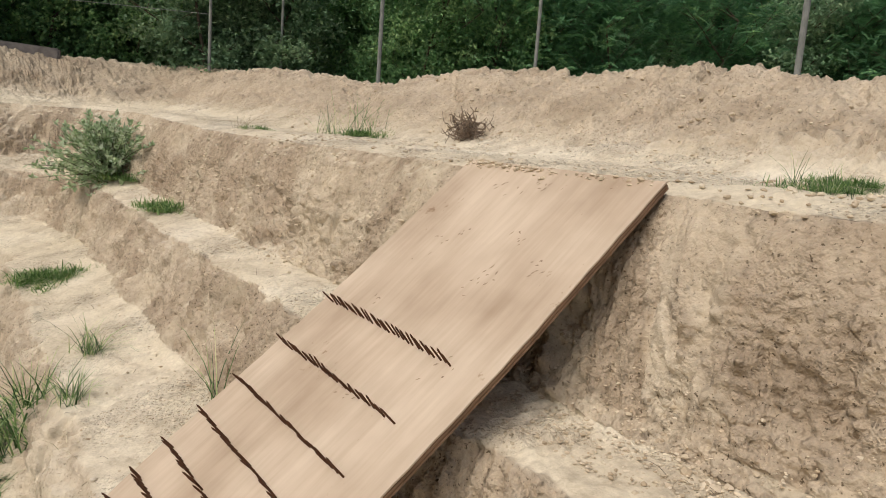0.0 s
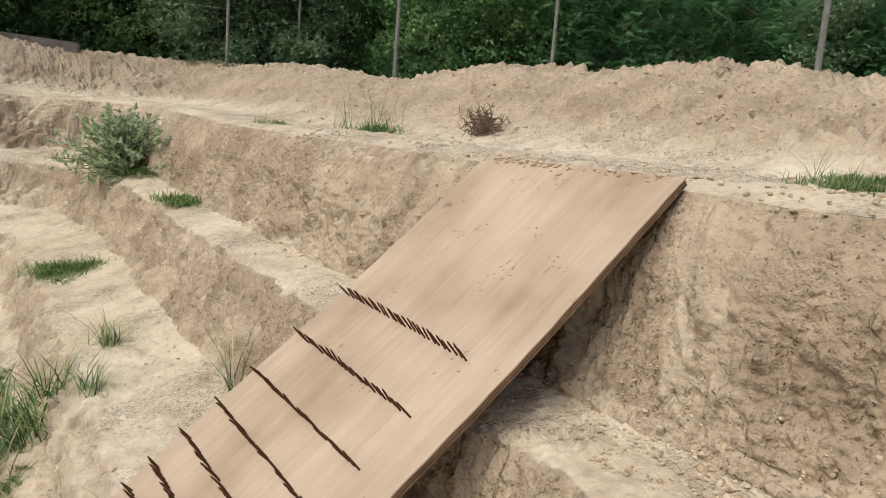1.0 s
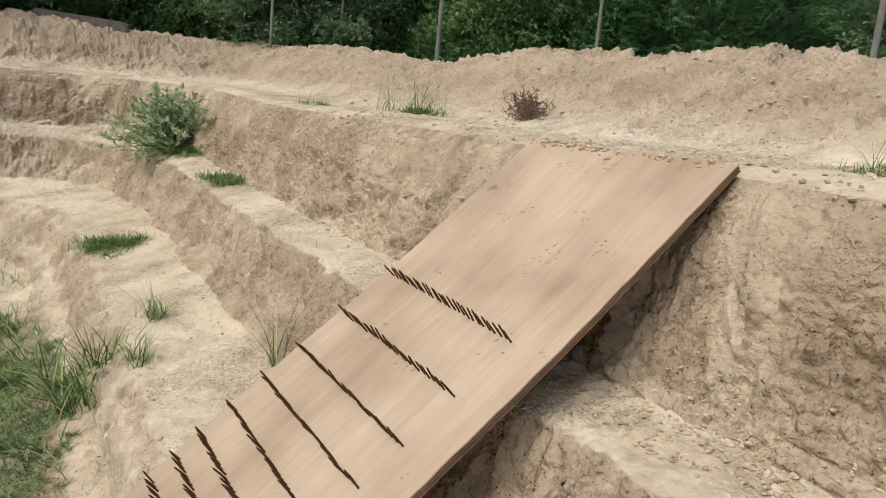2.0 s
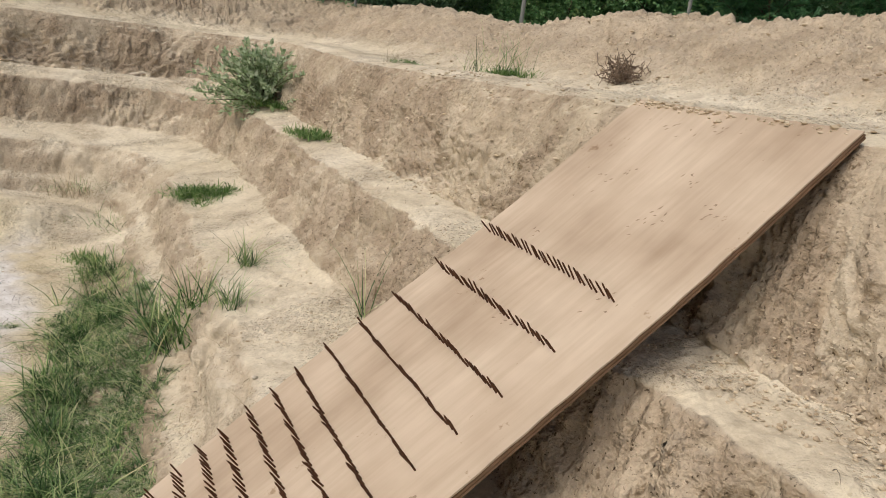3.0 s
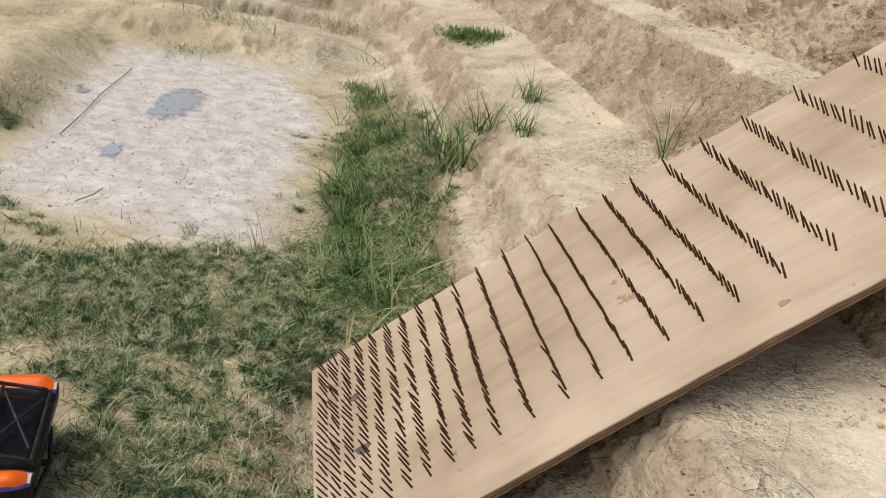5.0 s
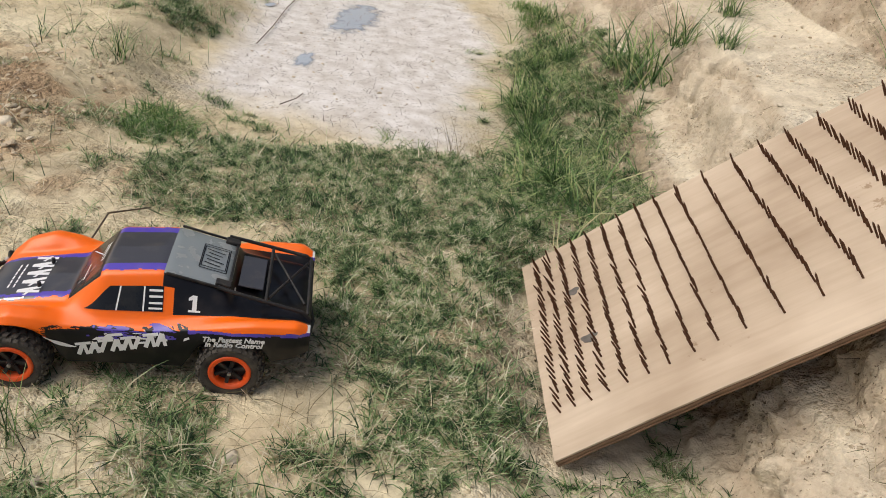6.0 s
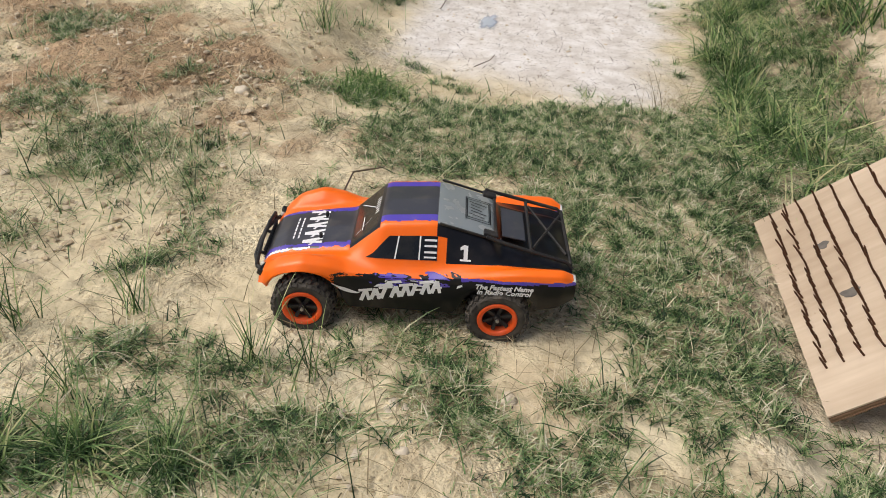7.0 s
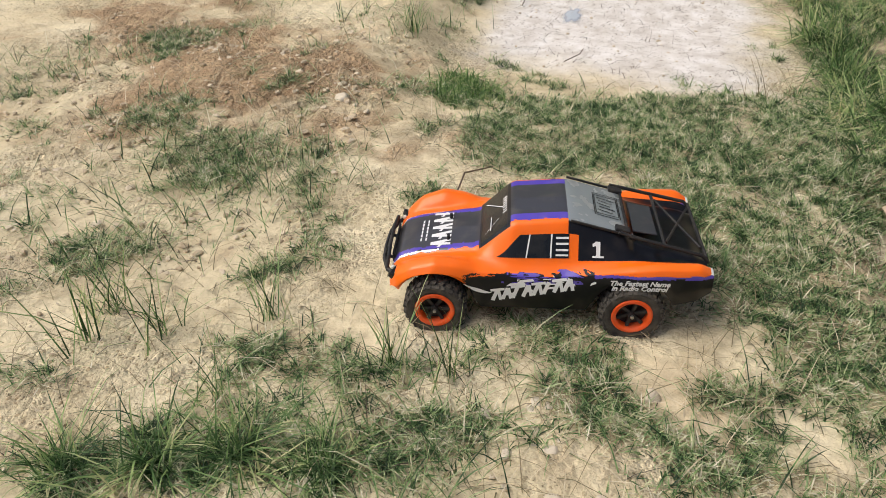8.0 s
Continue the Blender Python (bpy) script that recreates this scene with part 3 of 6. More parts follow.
def ramp_bow(v):
    """How far the board is bent out of its plane, by the share of its length."""
    return float(np.interp(v, [0, 0.08, 0.16, 0.30, 0.45, 0.60, 0.68, 0.76, 0.88, 1.0], [0, 0.006, 0.011, 0.014, 0.013, 0.005, 0.0, -0.003, -0.001, 0.002]))


def build_ramp():
    ramp = new("plywood_ramp")
    ramp.matrix_world = ramp_frame()
    tagged(ramp, "long pale plywood board with rusty nails, leaning on a sand ledge", "ramp")
    n = 60
    layers = 5
    for k in range(layers):
        z1 = -RAMP_THICK * k / layers
        z0 = -RAMP_THICK * (k + 1) / layers
        inset = 0.0 if k % 2 == 0 else 0.0012
        verts, faces = [], []
        for i in range(n + 1):
            v = inset + (RAMP_LEN - 2 * inset) * i / n
            b = ramp_bow(v / RAMP_LEN)
            jag = 0.002 * math.sin(i * 1.9) + 0.0015 * math.sin(i * 4.3 + k)
            for u in (inset + jag * 0.3, RAMP_WID - inset + jag * 0.3):
                verts += [(u, v, b + z0), (u, v, b + z1)]
        for i in range(n):
            a = 4 * i
            faces += [(a + 1, a + 3, a + 7, a + 5), (a, a + 4, a + 6, a + 2), (a, a + 1, a + 5, a + 4), (a + 2, a + 6, a + 7, a + 3)]
        faces += [(0, 2, 3, 1), (4 * n, 4 * n + 1, 4 * n + 3, 4 * n + 2)]
        if k == 0:
            mesh_ob("face_veneer", verts, faces, PLY, ramp, "pale scuffed face veneer")
        else:
            mesh_ob("ply_layer", verts, faces, PLY_EDGE if k % 2 else PLY_CORE, ramp)
    for u, v, a, b in ((0.189, 0.108, 0.011, 0.015), (0.356, 0.117, 0.012, 0.017), (0.565, 0.885, 0.006, 0.009)):
        ring = []
        for i in range(18):
            t = 2 * math.pi * i / 18
            k = 1 + 0.18 * math.sin(3 * t + u * 40) + 0.1 * math.sin(5 * t)
            ring.append((u + a * k * math.cos(t), v + b * k * math.sin(t), ramp_bow(v / RAMP_LEN) + 0.0012))
        low = [(x, y, z - 0.003) for x, y, z in ring]
        mesh_ob("knot", ring + low, [tuple(range(18))] + [(i, 18 + i, 18 + (i + 1) % 18, (i + 1) % 18) for i in range(18)], KNOT if v < 0.5 else SCUFF, ramp, "dark knot in the veneer")
    # clusters of short dark dents pressed in by tyre knobs
    rng = random.Random(17)
    for u, v, a, b, count in ((0.190, 1.66, 0.035, 0.05, 11), (0.385, 1.70, 0.03, 0.02, 7), (0.40, 1.60, 0.04, 0.05, 13), (0.50, 1.63, 0.035, 0.03, 8), (0.155, 1.44, 0.03, 0.02, 5), (0.335, 1.22, 0.03, 0.02, 6), (0.49, 1.36, 0.03, 0.04, 6), (0.20, 1.84, 0.06, 0.02, 7), (0.33, 1.86, 0.08, 0.015, 8)):
        for _ in range(count):
            x, y = u + rng.gauss(0, a * 0.6), v + rng.gauss(0, b * 0.6)
            y = min(y, RAMP_LEN - 0.01)
            ln, wd, turn = rng.uniform(0.003, 0.007), rng.uniform(0.0014, 0.0026), rng.gauss(0.6, 0.5)
            dx, dy = math.sin(turn), math.cos(turn)
            z = ramp_bow(y / RAMP_LEN) + 0.0007
            mesh_ob("scuff_mark", [(x - dx * ln, y - dy * ln, z), (x + dy * wd, y - dx * wd, z), (x + dx * ln, y + dy * ln, z), (x - dy * wd, y + dx * wd, z)], [(0, 1, 2, 3)], SCUFF, ramp)
    return ramp


ramp_board = build_ramp()

# rows of rusty nails driven through the board, points leaning down the slope: distance up the board of each row
NAIL_ROWS = [0.019, 0.048, 0.081, 0.116, 0.154, 0.195, 0.235, 0.280, 0.325, 0.368, 0.432, 0.500, 0.565, 0.622, 0.690, 0.755, 0.826, 0.909, 1.0, 1.100, 1.224, 1.369]


def nail_mesh(bm, m, h):
    bmesh.ops.create_cone(bm, cap_ends=True, segments=6, radius1=0.0021, radius2=0.0019, depth=h, matrix=m @ pose(0, 0, h / 2 - 0.004))
    bmesh.ops.create_cone(bm, cap_ends=True, segments=6, radius1=0.0019, radius2=0.0004, depth=0.005, matrix=m @ pose(0, 0, h - 0.0016))


def build_nails():
    rng = random.Random(4)
    kinds = []
    rest = bmesh.new()
    for k, row in enumerate(NAIL_ROWS):
        v = row + 0.010
        count = 27
        for i in range(count):
            u = 0.042 + 0.473 * (i + rng.uniform(-0.16, 0.16)) / (count - 1)
            m = pose(u, v + 0.014 * (1 - u / 0.5) + (0.006 if 0.36 < v < 0.8 else 0) + rng.uniform(-0.0014, 0.0014), ramp_bow(v / RAMP_LEN), rng.gauss(0, 3.2), rng.gauss(0, 3.2), 0)
            if not 5 <= k < 16:
                nail_mesh(rest, m, rng.uniform(0.034, 0.040))
                continue
            if len(kinds) < 4:
                bm = bmesh.new()
                nail_mesh(bm, Matrix.Identity(4), 0.034 + 0.0018 * len(kinds))
                ob = part("nail", bm, RUST, ramp_board)
                kinds.append(ob.data)
            else:
                ob = new("nail", rng.choice(kinds))
                ob.parent = ramp_board
            ob.matrix_basis = m
    tagged(part("nail_field", rest, RUST, ramp_board), kind="stuff")


build_nails()


# ---- fence posts beyond the berm ----
def fence_post(x, y, r, h, mat):
    bm = bmesh.new()
    bmesh.ops.create_cone(bm, cap_ends=True, segments=10, radius1=r, radius2=r * 0.92, depth=h, matrix=pose(0, 0, h / 2))
    ob = part("fence_post", bm, mat, None, smooth=False)
    ob.location = (x, y, ground_at(x, y) - 0.05)
    tagged(ob, "grey weathered fence post standing behind the sand berm", "fence post", group="fence posts")
    return ob


for ratio, dist, rad in ((-0.312, 8.2, 0.016), (-0.2185, 8.6, 0.015), (-0.090, 7.6, 0.021), (0.1143, 7.6, 0.018), (0.4583, 6.6, 0.026)):
    y = dist / math.hypot(1, ratio)
    fence_post(ratio * y, y, rad, 4.5, POST)


# ---- the belt of trees behind the fence ----
def leaf_tree(name, seed, leaf_mat, feathery, height, spread, clumps, per_clump):
    rng = random.Random(seed)
    tree = new(name)
    bm = bmesh.new()
    ends = []

    def limb(p, d, length, r, depth):
        steps = 4
        for i in range(steps):
            q = p + d * (length / steps)
            turn = d.to_track_quat("Z", "Y").to_matrix().to_4x4()
            bmesh.ops.create_cone(bm, cap_ends=False, segments=6, radius1=r * (1 - 0.18 * i), radius2=r * (1 - 0.18 * (i + 1)), depth=(q - p).length * 1.05, matrix=Matrix.Translation((p + q) / 2) @ turn)
            if depth:
                ends.append(q.copy())
            if depth < 2 and (i or depth):
                for _ in range(2):
                    side = Vector((rng.uniform(-1, 1), rng.uniform(-1, 1), rng.uniform(-0.1, 0.6))).normalized()
                    limb(q, (d * 0.4 + side).normalized(), length * rng.uniform(0.3, 0.5), r * 0.4, depth + 1)
            p = q
            d = (d + Vector((rng.uniform(-0.2, 0.2), rng.uniform(-0.2, 0.2), rng.uniform(-0.05, 0.1)))).normalized()

    limb(Vector((0, 0, 0)), Vector((0, 0, 1)), height * 0.8, 0.06, 0)
    part("trunk", bm, BARK, tree, smooth=True)
    verts, faces = [], []

    def leaf(c, d, up, ln, wd):
        k = len(verts)
        side = d.cross(up).normalized() * wd
        verts.extend([c, c + d * ln * 0.45 + side, c + d * ln, c + d * ln * 0.45 - side])
        faces.append((k, k + 1, k + 2, k + 3))

    centres = rng.sample([e for e in ends if e.z > 0.2], 60)
    while len(centres) < clumps:
        ang, rad = rng.uniform(0, 6.283), spread * math.sqrt(rng.uniform(0.05, 1.0))
        z = rng.uniform(0.03, 1.0) * height
        rad *= 1.0 - 0.45 * (z / height) ** 3
        centres.append(Vector((rad * math.cos(ang), rad * math.sin(ang), z)))
    for t in centres:
        hang = Vector((rng.uniform(-1, 1), rng.uniform(-1, 1), rng.uniform(-0.3, 0.5))).normalized()
        for _ in range(per_clump):
            c = t + Vector((rng.gauss(0, 0.2), rng.gauss(0, 0.2), rng.gauss(0, 0.15)))
            d = (hang + Vector((rng.uniform(-1, 1), rng.uniform(-1, 1), rng.uniform(-0.9, 0.3)))).normalized()
            up = Vector((rng.uniform(-0.6, 0.6), rng.uniform(-0.6, 0.6), 1)).normalized()
            if feathery:
                ln = rng.uniform(0.18, 0.32)
                side = d.cross(up).normalized()
                for i in range(8):
                    root = c + d * (ln * i / 8) - Vector((0, 0, 0.05 * (i / 8) ** 2))
                    for sgn in (-1, 1):
                        leaf(root, (side * sgn + d * 0.45).normalized(), up, 0.085 * (1 - 0.07 * i), 0.014)
            else:
                for _i in range(4):
                    dd = (d + Vector((rng.uniform(-0.8, 0.8), rng.uniform(-0.8, 0.8), rng.uniform(-0.6, 0.3)))).normalized()
                    leaf(c + dd * 0.04, dd, up, rng.uniform(0.06, 0.12), rng.uniform(0.015, 0.028))
    mesh_ob("crown", verts, faces, leaf_mat, tree)
    return tree


def plant_trees():
    rng = random.Random(8)
    kinds = [
        (leaf_tree("tree", 1, LEAF_A, True, 5.0, 1.5, 200, 16), "feathery-leaved green tree in a dense belt behind the fence"),
        (leaf_tree("tree", 2, LEAF_B, False, 5.0, 1.5, 230, 42), "dark broad-leaved tree in a dense belt behind the fence"),
        (leaf_tree("tree", 3, LEAF_C, False, 5.0, 1.3, 210, 40), "pale willowy tree in a dense belt behind the fence"),
    ]
    for tr, lab in kinds:
        tagged(tr, lab, "tree", group="trees behind the fence")
    used = set()
    for row, (dist, step) in enumerate(((9.4, 5.0), (10.9, 5.0), (12.8, 6.0))):
        ang = -58 + row * 3
        while ang < 52:
            d = dist + rng.uniform(-0.5, 0.5)
            x, y = d * math.sin(radians(ang)), d * math.cos(radians(ang))
            k = 0 if ang > 3 else (2 if -20 < ang < -8 else 1)
            if rng.random() < 0.2:
                k = rng.randrange(3)
            m = pose(x, y, 0.85 + rng.uniform(-0.2, 0.1), 0, 0, rng.uniform(0, 360)) @ Matrix.Scale((0.50, 0.70, 0.95)[row] * rng.uniform(0.9, 1.12), 4)
            if k not in used:
                used.add(k)
                kinds[k][0].matrix_basis = m
            else:
                size = kinds[k][0].scale[0]
                copy_thing(kinds[k][0], m @ Matrix.Scale(1 / size, 4))
            ang += step * rng.uniform(0.8, 1.2)


plant_trees()


def shade_backdrop():
    """An added uneven sheet well behind the trees; its dark colour stands for the wood's far shade."""
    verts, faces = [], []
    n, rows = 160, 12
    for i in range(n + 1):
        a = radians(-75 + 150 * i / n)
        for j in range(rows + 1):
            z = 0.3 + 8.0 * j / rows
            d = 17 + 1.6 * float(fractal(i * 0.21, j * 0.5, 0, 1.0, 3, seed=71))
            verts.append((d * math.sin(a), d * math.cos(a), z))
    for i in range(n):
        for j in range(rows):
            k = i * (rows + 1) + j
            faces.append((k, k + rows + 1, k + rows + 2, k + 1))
    ob = mesh_ob("backdrop", verts, faces, WOOD_SHADE, None, smooth=True)
    tagged(ob, "added backdrop sheet coloured as dark shade behind the trees", "woods", kind="structure")


shade_backdrop()


# ---- grass ----
LAWN = leaf_material("low_grass", [(0.28, (0.030, 0.062, 0.026)), (0.40, (0.085, 0.17, 0.055)), (0.50, (0.23, 0.345, 0.135)), (0.60, (0.43, 0.51, 0.28)), (0.70, (0.58, 0.55, 0.36)), (0.84, (0.80, 0.75, 0.60))], patch=30.0)
TALL = leaf_material("tall_grass", [(0.27, (0.030, 0.070, 0.022)), (0.40, (0.085, 0.17, 0.055)), (0.52, (0.20, 0.32, 0.11)), (0.63, (0.40, 0.50, 0.21)), (0.78, (0.62, 0.58, 0.34))], patch=6.0)
MAT = leaf_material("weed_mat", [(0.0, (0.06, 0.13, 0.035)), (0.5, (0.14, 0.25, 0.07)), (0.85, (0.26, 0.38, 0.13)), (1.0, (0.48, 0.46, 0.26))])
DRY = leaf_material("dry_stalks", [(0.0, (0.12, 0.11, 0.055)), (0.35, (0.26, 0.21, 0.12)), (0.6, (0.44, 0.37, 0.24)), (1.0, (0.68, 0.60, 0.44))], 0.15)
TWIG = leaf_material("dead_twigs", [(0.0, (0.04, 0.03, 0.02)), (1.0, (0.15, 0.11, 0.075))], 0.0)


def blades(rng, base, height, width, lean, curl=0.5):
    """Curved tapering blades: arrays of roots (n, 3) and heights, widths, lean. Gives vertices and faces."""
    n = len(base)
    ang = rng.uniform(0, 2 * np.pi, n)
    d = np.stack([np.cos(ang), np.sin(ang), np.zeros(n)], -1)
    across = np.stack([-np.sin(ang), np.cos(ang), np.zeros(n)], -1)
    twist = rng.uniform(-0.8, 0.8, n)[:, None]
    across = across * np.cos(twist) + d * np.sin(twist)
    levels = ((0.0, 1.0), (0.4, 0.85), (0.75, 0.55))
    out = []
    for f, wd in levels + ((1.0, 0.0),):
        reach = (lean * (f + curl * f * f))[:, None] * height[:, None]
        rise = (height * f * np.sqrt(np.maximum(0.06, 1 - (lean * f * (0.6 + 0.4 * curl)) ** 2)))[:, None]
        p = base + d * reach + np.concatenate([np.zeros((n, 2)), rise], -1)
        if wd:
            out += [p - across * (width * wd / 2)[:, None], p + across * (width * wd / 2)[:, None]]
        else:
            out.append(p)
    verts = np.stack(out, 1).reshape(-1, 3)
    k = np.arange(n)[:, None] * 7
    quads = np.concatenate([k + np.array([[0, 1, 3, 2]]), k + np.array([[2, 3, 5, 4]])], 0)
    tris = k + np.array([[4, 5, 6]])
    return verts, quads, tris


def blade_mesh(name, sets, mat):
    verts, faces, at = [], [], 0
    for v, q, t in sets:
        verts.append(v)
        faces += (q + at).tolist() + (t + at).tolist()
        at += len(v)
    me = bpy.data.meshes.new(name)
    me.from_pydata(np.concatenate(verts).tolist(), [], faces)
    me.materials.append(mat)
    return me


def scatter(rng, box, count, density):
    """Random places in box (x0, y0, x1, y1), kept by density(x, y)."""
    x, y = rng.uniform(box[0], box[2], count), rng.uniform(box[1], box[3], count)
    keep = rng.uniform(0, 1, count) < density(x, y)
    x, y = x[keep], y[keep]
    s, w = to_sw(x, y)
    return np.stack([x, y, ground_z(s, w)[0]], -1)


def plant_lawn():
    rng = np.random.default_rng(3)
    # creeping rosettes: blades that spread out flat from one root
    heads = scatter(rng, (-3.6, -1.2, -0.1, 2.9), 80000, lambda x, y: np.clip(grass_density(x, y) * (0.8 + 0.8 * fractal(x, y, 0, 17, 2, 0.6, seed=73)), 0, 1))
    per = 18
    n = len(heads) * per
    size = np.repeat(rng.uniform(0.55, 1.3, len(heads)), per)
    low = np.repeat(heads, per, 0) + np.concatenate([rng.normal(0, 0.010, (n, 2)), np.zeros((n, 1))], 1) * size[:, None]
    h = rng.uniform(0.008, 0.030, n) * size
    a1 = blades(rng, low - (0, 0, 0.003), h, rng.uniform(0.0016, 0.0034, n), rng.uniform(0.35, 1.35, n), 0.7)
    sprigs = scatter(rng, (-3.6, -1.2, -0.6, 1.6), 16000, lambda x, y: np.clip(0.05 + 0.45 * fractal(x, y, 0, 5, 3, 0.6, seed=67) + 0.04 * grass_density(x, y), 0, 1))
    s, w = to_sw(sprigs[:, 0], sprigs[:, 1])
    sprigs = sprigs[(s < -0.28) & (pan_mask(s, w) < 0.2)]
    n = len(sprigs)
    a5 = blades(rng, sprigs - (0, 0, 0.003), rng.uniform(0.03, 0.10, n) * rng.uniform(0.5, 1.2, n), rng.uniform(0.0018, 0.0036, n), rng.uniform(0.4, 1.4, n), 0.9)
    ob = new("lawn", blade_mesh("lawn", [a1, a5], LAWN))
    tagged(ob, "short patchy green grass mixed with dry straw on sand", "grass", kind="stuff")
    tall = scatter(rng, (-3.2, 0.6, -0.3, 4.2), 80000, lambda x, y: np.clip(strip_density(x, y) ** 1.3 * (0.42 + 0.75 * fractal(x, y, 0, 9, 2, seed=64)), 0, 1))
    n = len(tall)
    a2 = blades(rng, tall - (0, 0, 0.004), rng.uniform(0.03, 0.13, n) * (0.85 + 0.8 * fractal(tall[:, 0], tall[:, 1], 0, 7, 2, seed=63)), rng.uniform(0.0028, 0.0060, n), rng.uniform(0.3, 1.45, n), 0.9)
    ob = new("tall_grass", blade_mesh("tall_grass", [a2], TALL))
    tagged(ob, "dense lush green grass along the foot of the bank", "grass", kind="stuff")
    straw = scatter(rng, (-4.2, -1.3, 0.3, 5.2), 80000, lambda x, y: np.clip(0.10 + 0.34 * fractal(x, y, 0, 4, 3, 0.6, seed=66) + 0.06 * grass_density(x, y), 0, 1))
    s, w = to_sw(straw[:, 0], straw[:, 1])
    straw = straw[(pan_mask(s, w) < 0.3) & (bowl(s, w) < 0.4)]
    wisp = scatter(rng, (-3.5, -1.2, -0.9, 1.0), 30000, lambda x, y: np.clip(0.08 + 0.5 * fractal(x, y, 0, 6, 3, 0.6, seed=69) + 0.05 * grass_density(x, y), 0, 1))
    s, w = to_sw(wisp[:, 0], wisp[:, 1])
    straw = np.concatenate([straw, wisp[(s < -0.28) & (pan_mask(s, w) < 0.2)]])
    n = len(straw)
    a3 = blades(rng, straw - (0, 0, 0.002), rng.uniform(0.015, 0.065, n), rng.uniform(0.0010, 0.0024, n), rng.uniform(0.8, 1.5, n), 0.9)
    ob = new("dry_straw", blade_mesh("dry_straw", [a3], DRY))
    tagged(ob, "thin dry straw lying over the bare sand", "straw", kind="stuff")
    bits = scatter(rng, (-4.2, -1.3, 0.9, 5.2), 14000, lambda x, y: np.clip(0.14 + 0.35 * fractal(x, y, 0, 4, 3, seed=68), 0, 1))
    s, w = to_sw(bits[:, 0], bits[:, 1])
    bits = bits[bowl(s, w) < 1.0]
    fleck = scatter(rng, (-4.2, 0.9, -1.3, 4.4), 16000, lambda x, y: 0.35 * pan_mask(*to_sw(x, y)))
    bits = np.concatenate([bits, fleck])
    n = len(bits)
    stems = scatter(rng, (-3.5, -1.2, -0.9, 1.3), 1500, lambda x, y: np.clip(0.12 + 0.5 * fractal(x, y, 0, 5, 3, 0.6, seed=72) + 0.2 * grass_density(x, y), 0, 1))
    s, w = to_sw(stems[:, 0], stems[:, 1])
    stems = stems[(s < -0.28) & (pan_mask(s, w) < 0.2)]
    n = len(stems)
    a6 = blades(rng, stems, rng.uniform(0.02, 0.06, n), rng.uniform(0.0011, 0.0022, n), rng.uniform(1.0, 1.7, n), 0.9)
    n = len(bits)
    a4 = blades(rng, bits + (0, 0, 0.001), rng.uniform(0.006, 0.026, n) * rng.uniform(0.4, 1.6, n), rng.uniform(0.0010, 0.0026, n), rng.uniform(0.9, 1.5, n), 0.9)
    ob = new("twig_litter", blade_mesh("twig_litter", [a4, a6], TWIG))
    tagged(ob, "small dark bits of twig strewn over the sand", "twigs", kind="stuff")


plant_lawn()


def tuft_mesh(seed, count, radius, h0, h1, width, lean, mat):
    rng = np.random.default_rng(seed)
    heads = rng.normal(0, 0.5, (6, 2)) * radius
    at = heads[rng.integers(0, 6, count)] + rng.normal(0, 0.30, (count, 2)) * radius
    base = np.concatenate([at, np.full((count, 1), -0.006)], 1)
    return blade_mesh("grass_tuft", [blades(rng, base, rng.uniform(h0, h1, count), rng.uniform(0.6, 1.2, count) * width, rng.uniform(0.08, lean, count), 0.8)], mat)


TUFTS = {
    "long": tuft_mesh(1, 130, 0.10, 0.05, 0.19, 0.0058, 1.4, TALL),
    "mid": tuft_mesh(2, 150, 0.16, 0.015, 0.085, 0.0024, 1.3, LAWN),
    "thin": tuft_mesh(3, 26, 0.030, 0.08, 0.20, 0.0030, 0.75, TALL),
    "low": tuft_mesh(4, 620, 0.16, 0.012, 0.075, 0.0066, 1.7, MAT),
    "dry": tuft_mesh(5, 70, 0.07, 0.04, 0.16, 0.0018, 0.9, DRY),
    "stalk": tuft_mesh(6, 16, 0.020, 0.10, 0.26, 0.0032, 0.8, TALL),
    "clump": tuft_mesh(8, 64, 0.075, 0.05, 0.24, 0.0058, 1.35, TALL),
    "reed": tuft_mesh(7, 55, 0.13, 0.06, 0.32, 0.0034, 0.9, TALL),
}
TUFT_LABELS = {
    "long": "thick tuft of long dark green grass on sand",
    "mid": "loose tuft of green and straw-coloured grass on sand",
    "thin": "thin upright tuft of green grass on bare sand",
    "low": "low dense mat of green weeds on a sand ledge",
    "dry": "dry brownish tuft of grass on sand",
    "stalk": "few long bent grass stalks growing from sand",
    "clump": "leafy clump of tall green grass on bare sand",
    "reed": "tall wispy green grass at the foot of the berm",
}


def tuft(kind, x, y, scale=1.0, spin=0.0):
    ob = new("grass_tuft", TUFTS[kind])
    ob.matrix_basis = pose(x, y, ground_at(x, y), 0, 0, spin) @ Matrix.Scale(scale, 4)
    tagged(ob, TUFT_LABELS[kind], "grass tuft", group="grass tufts")
    return ob


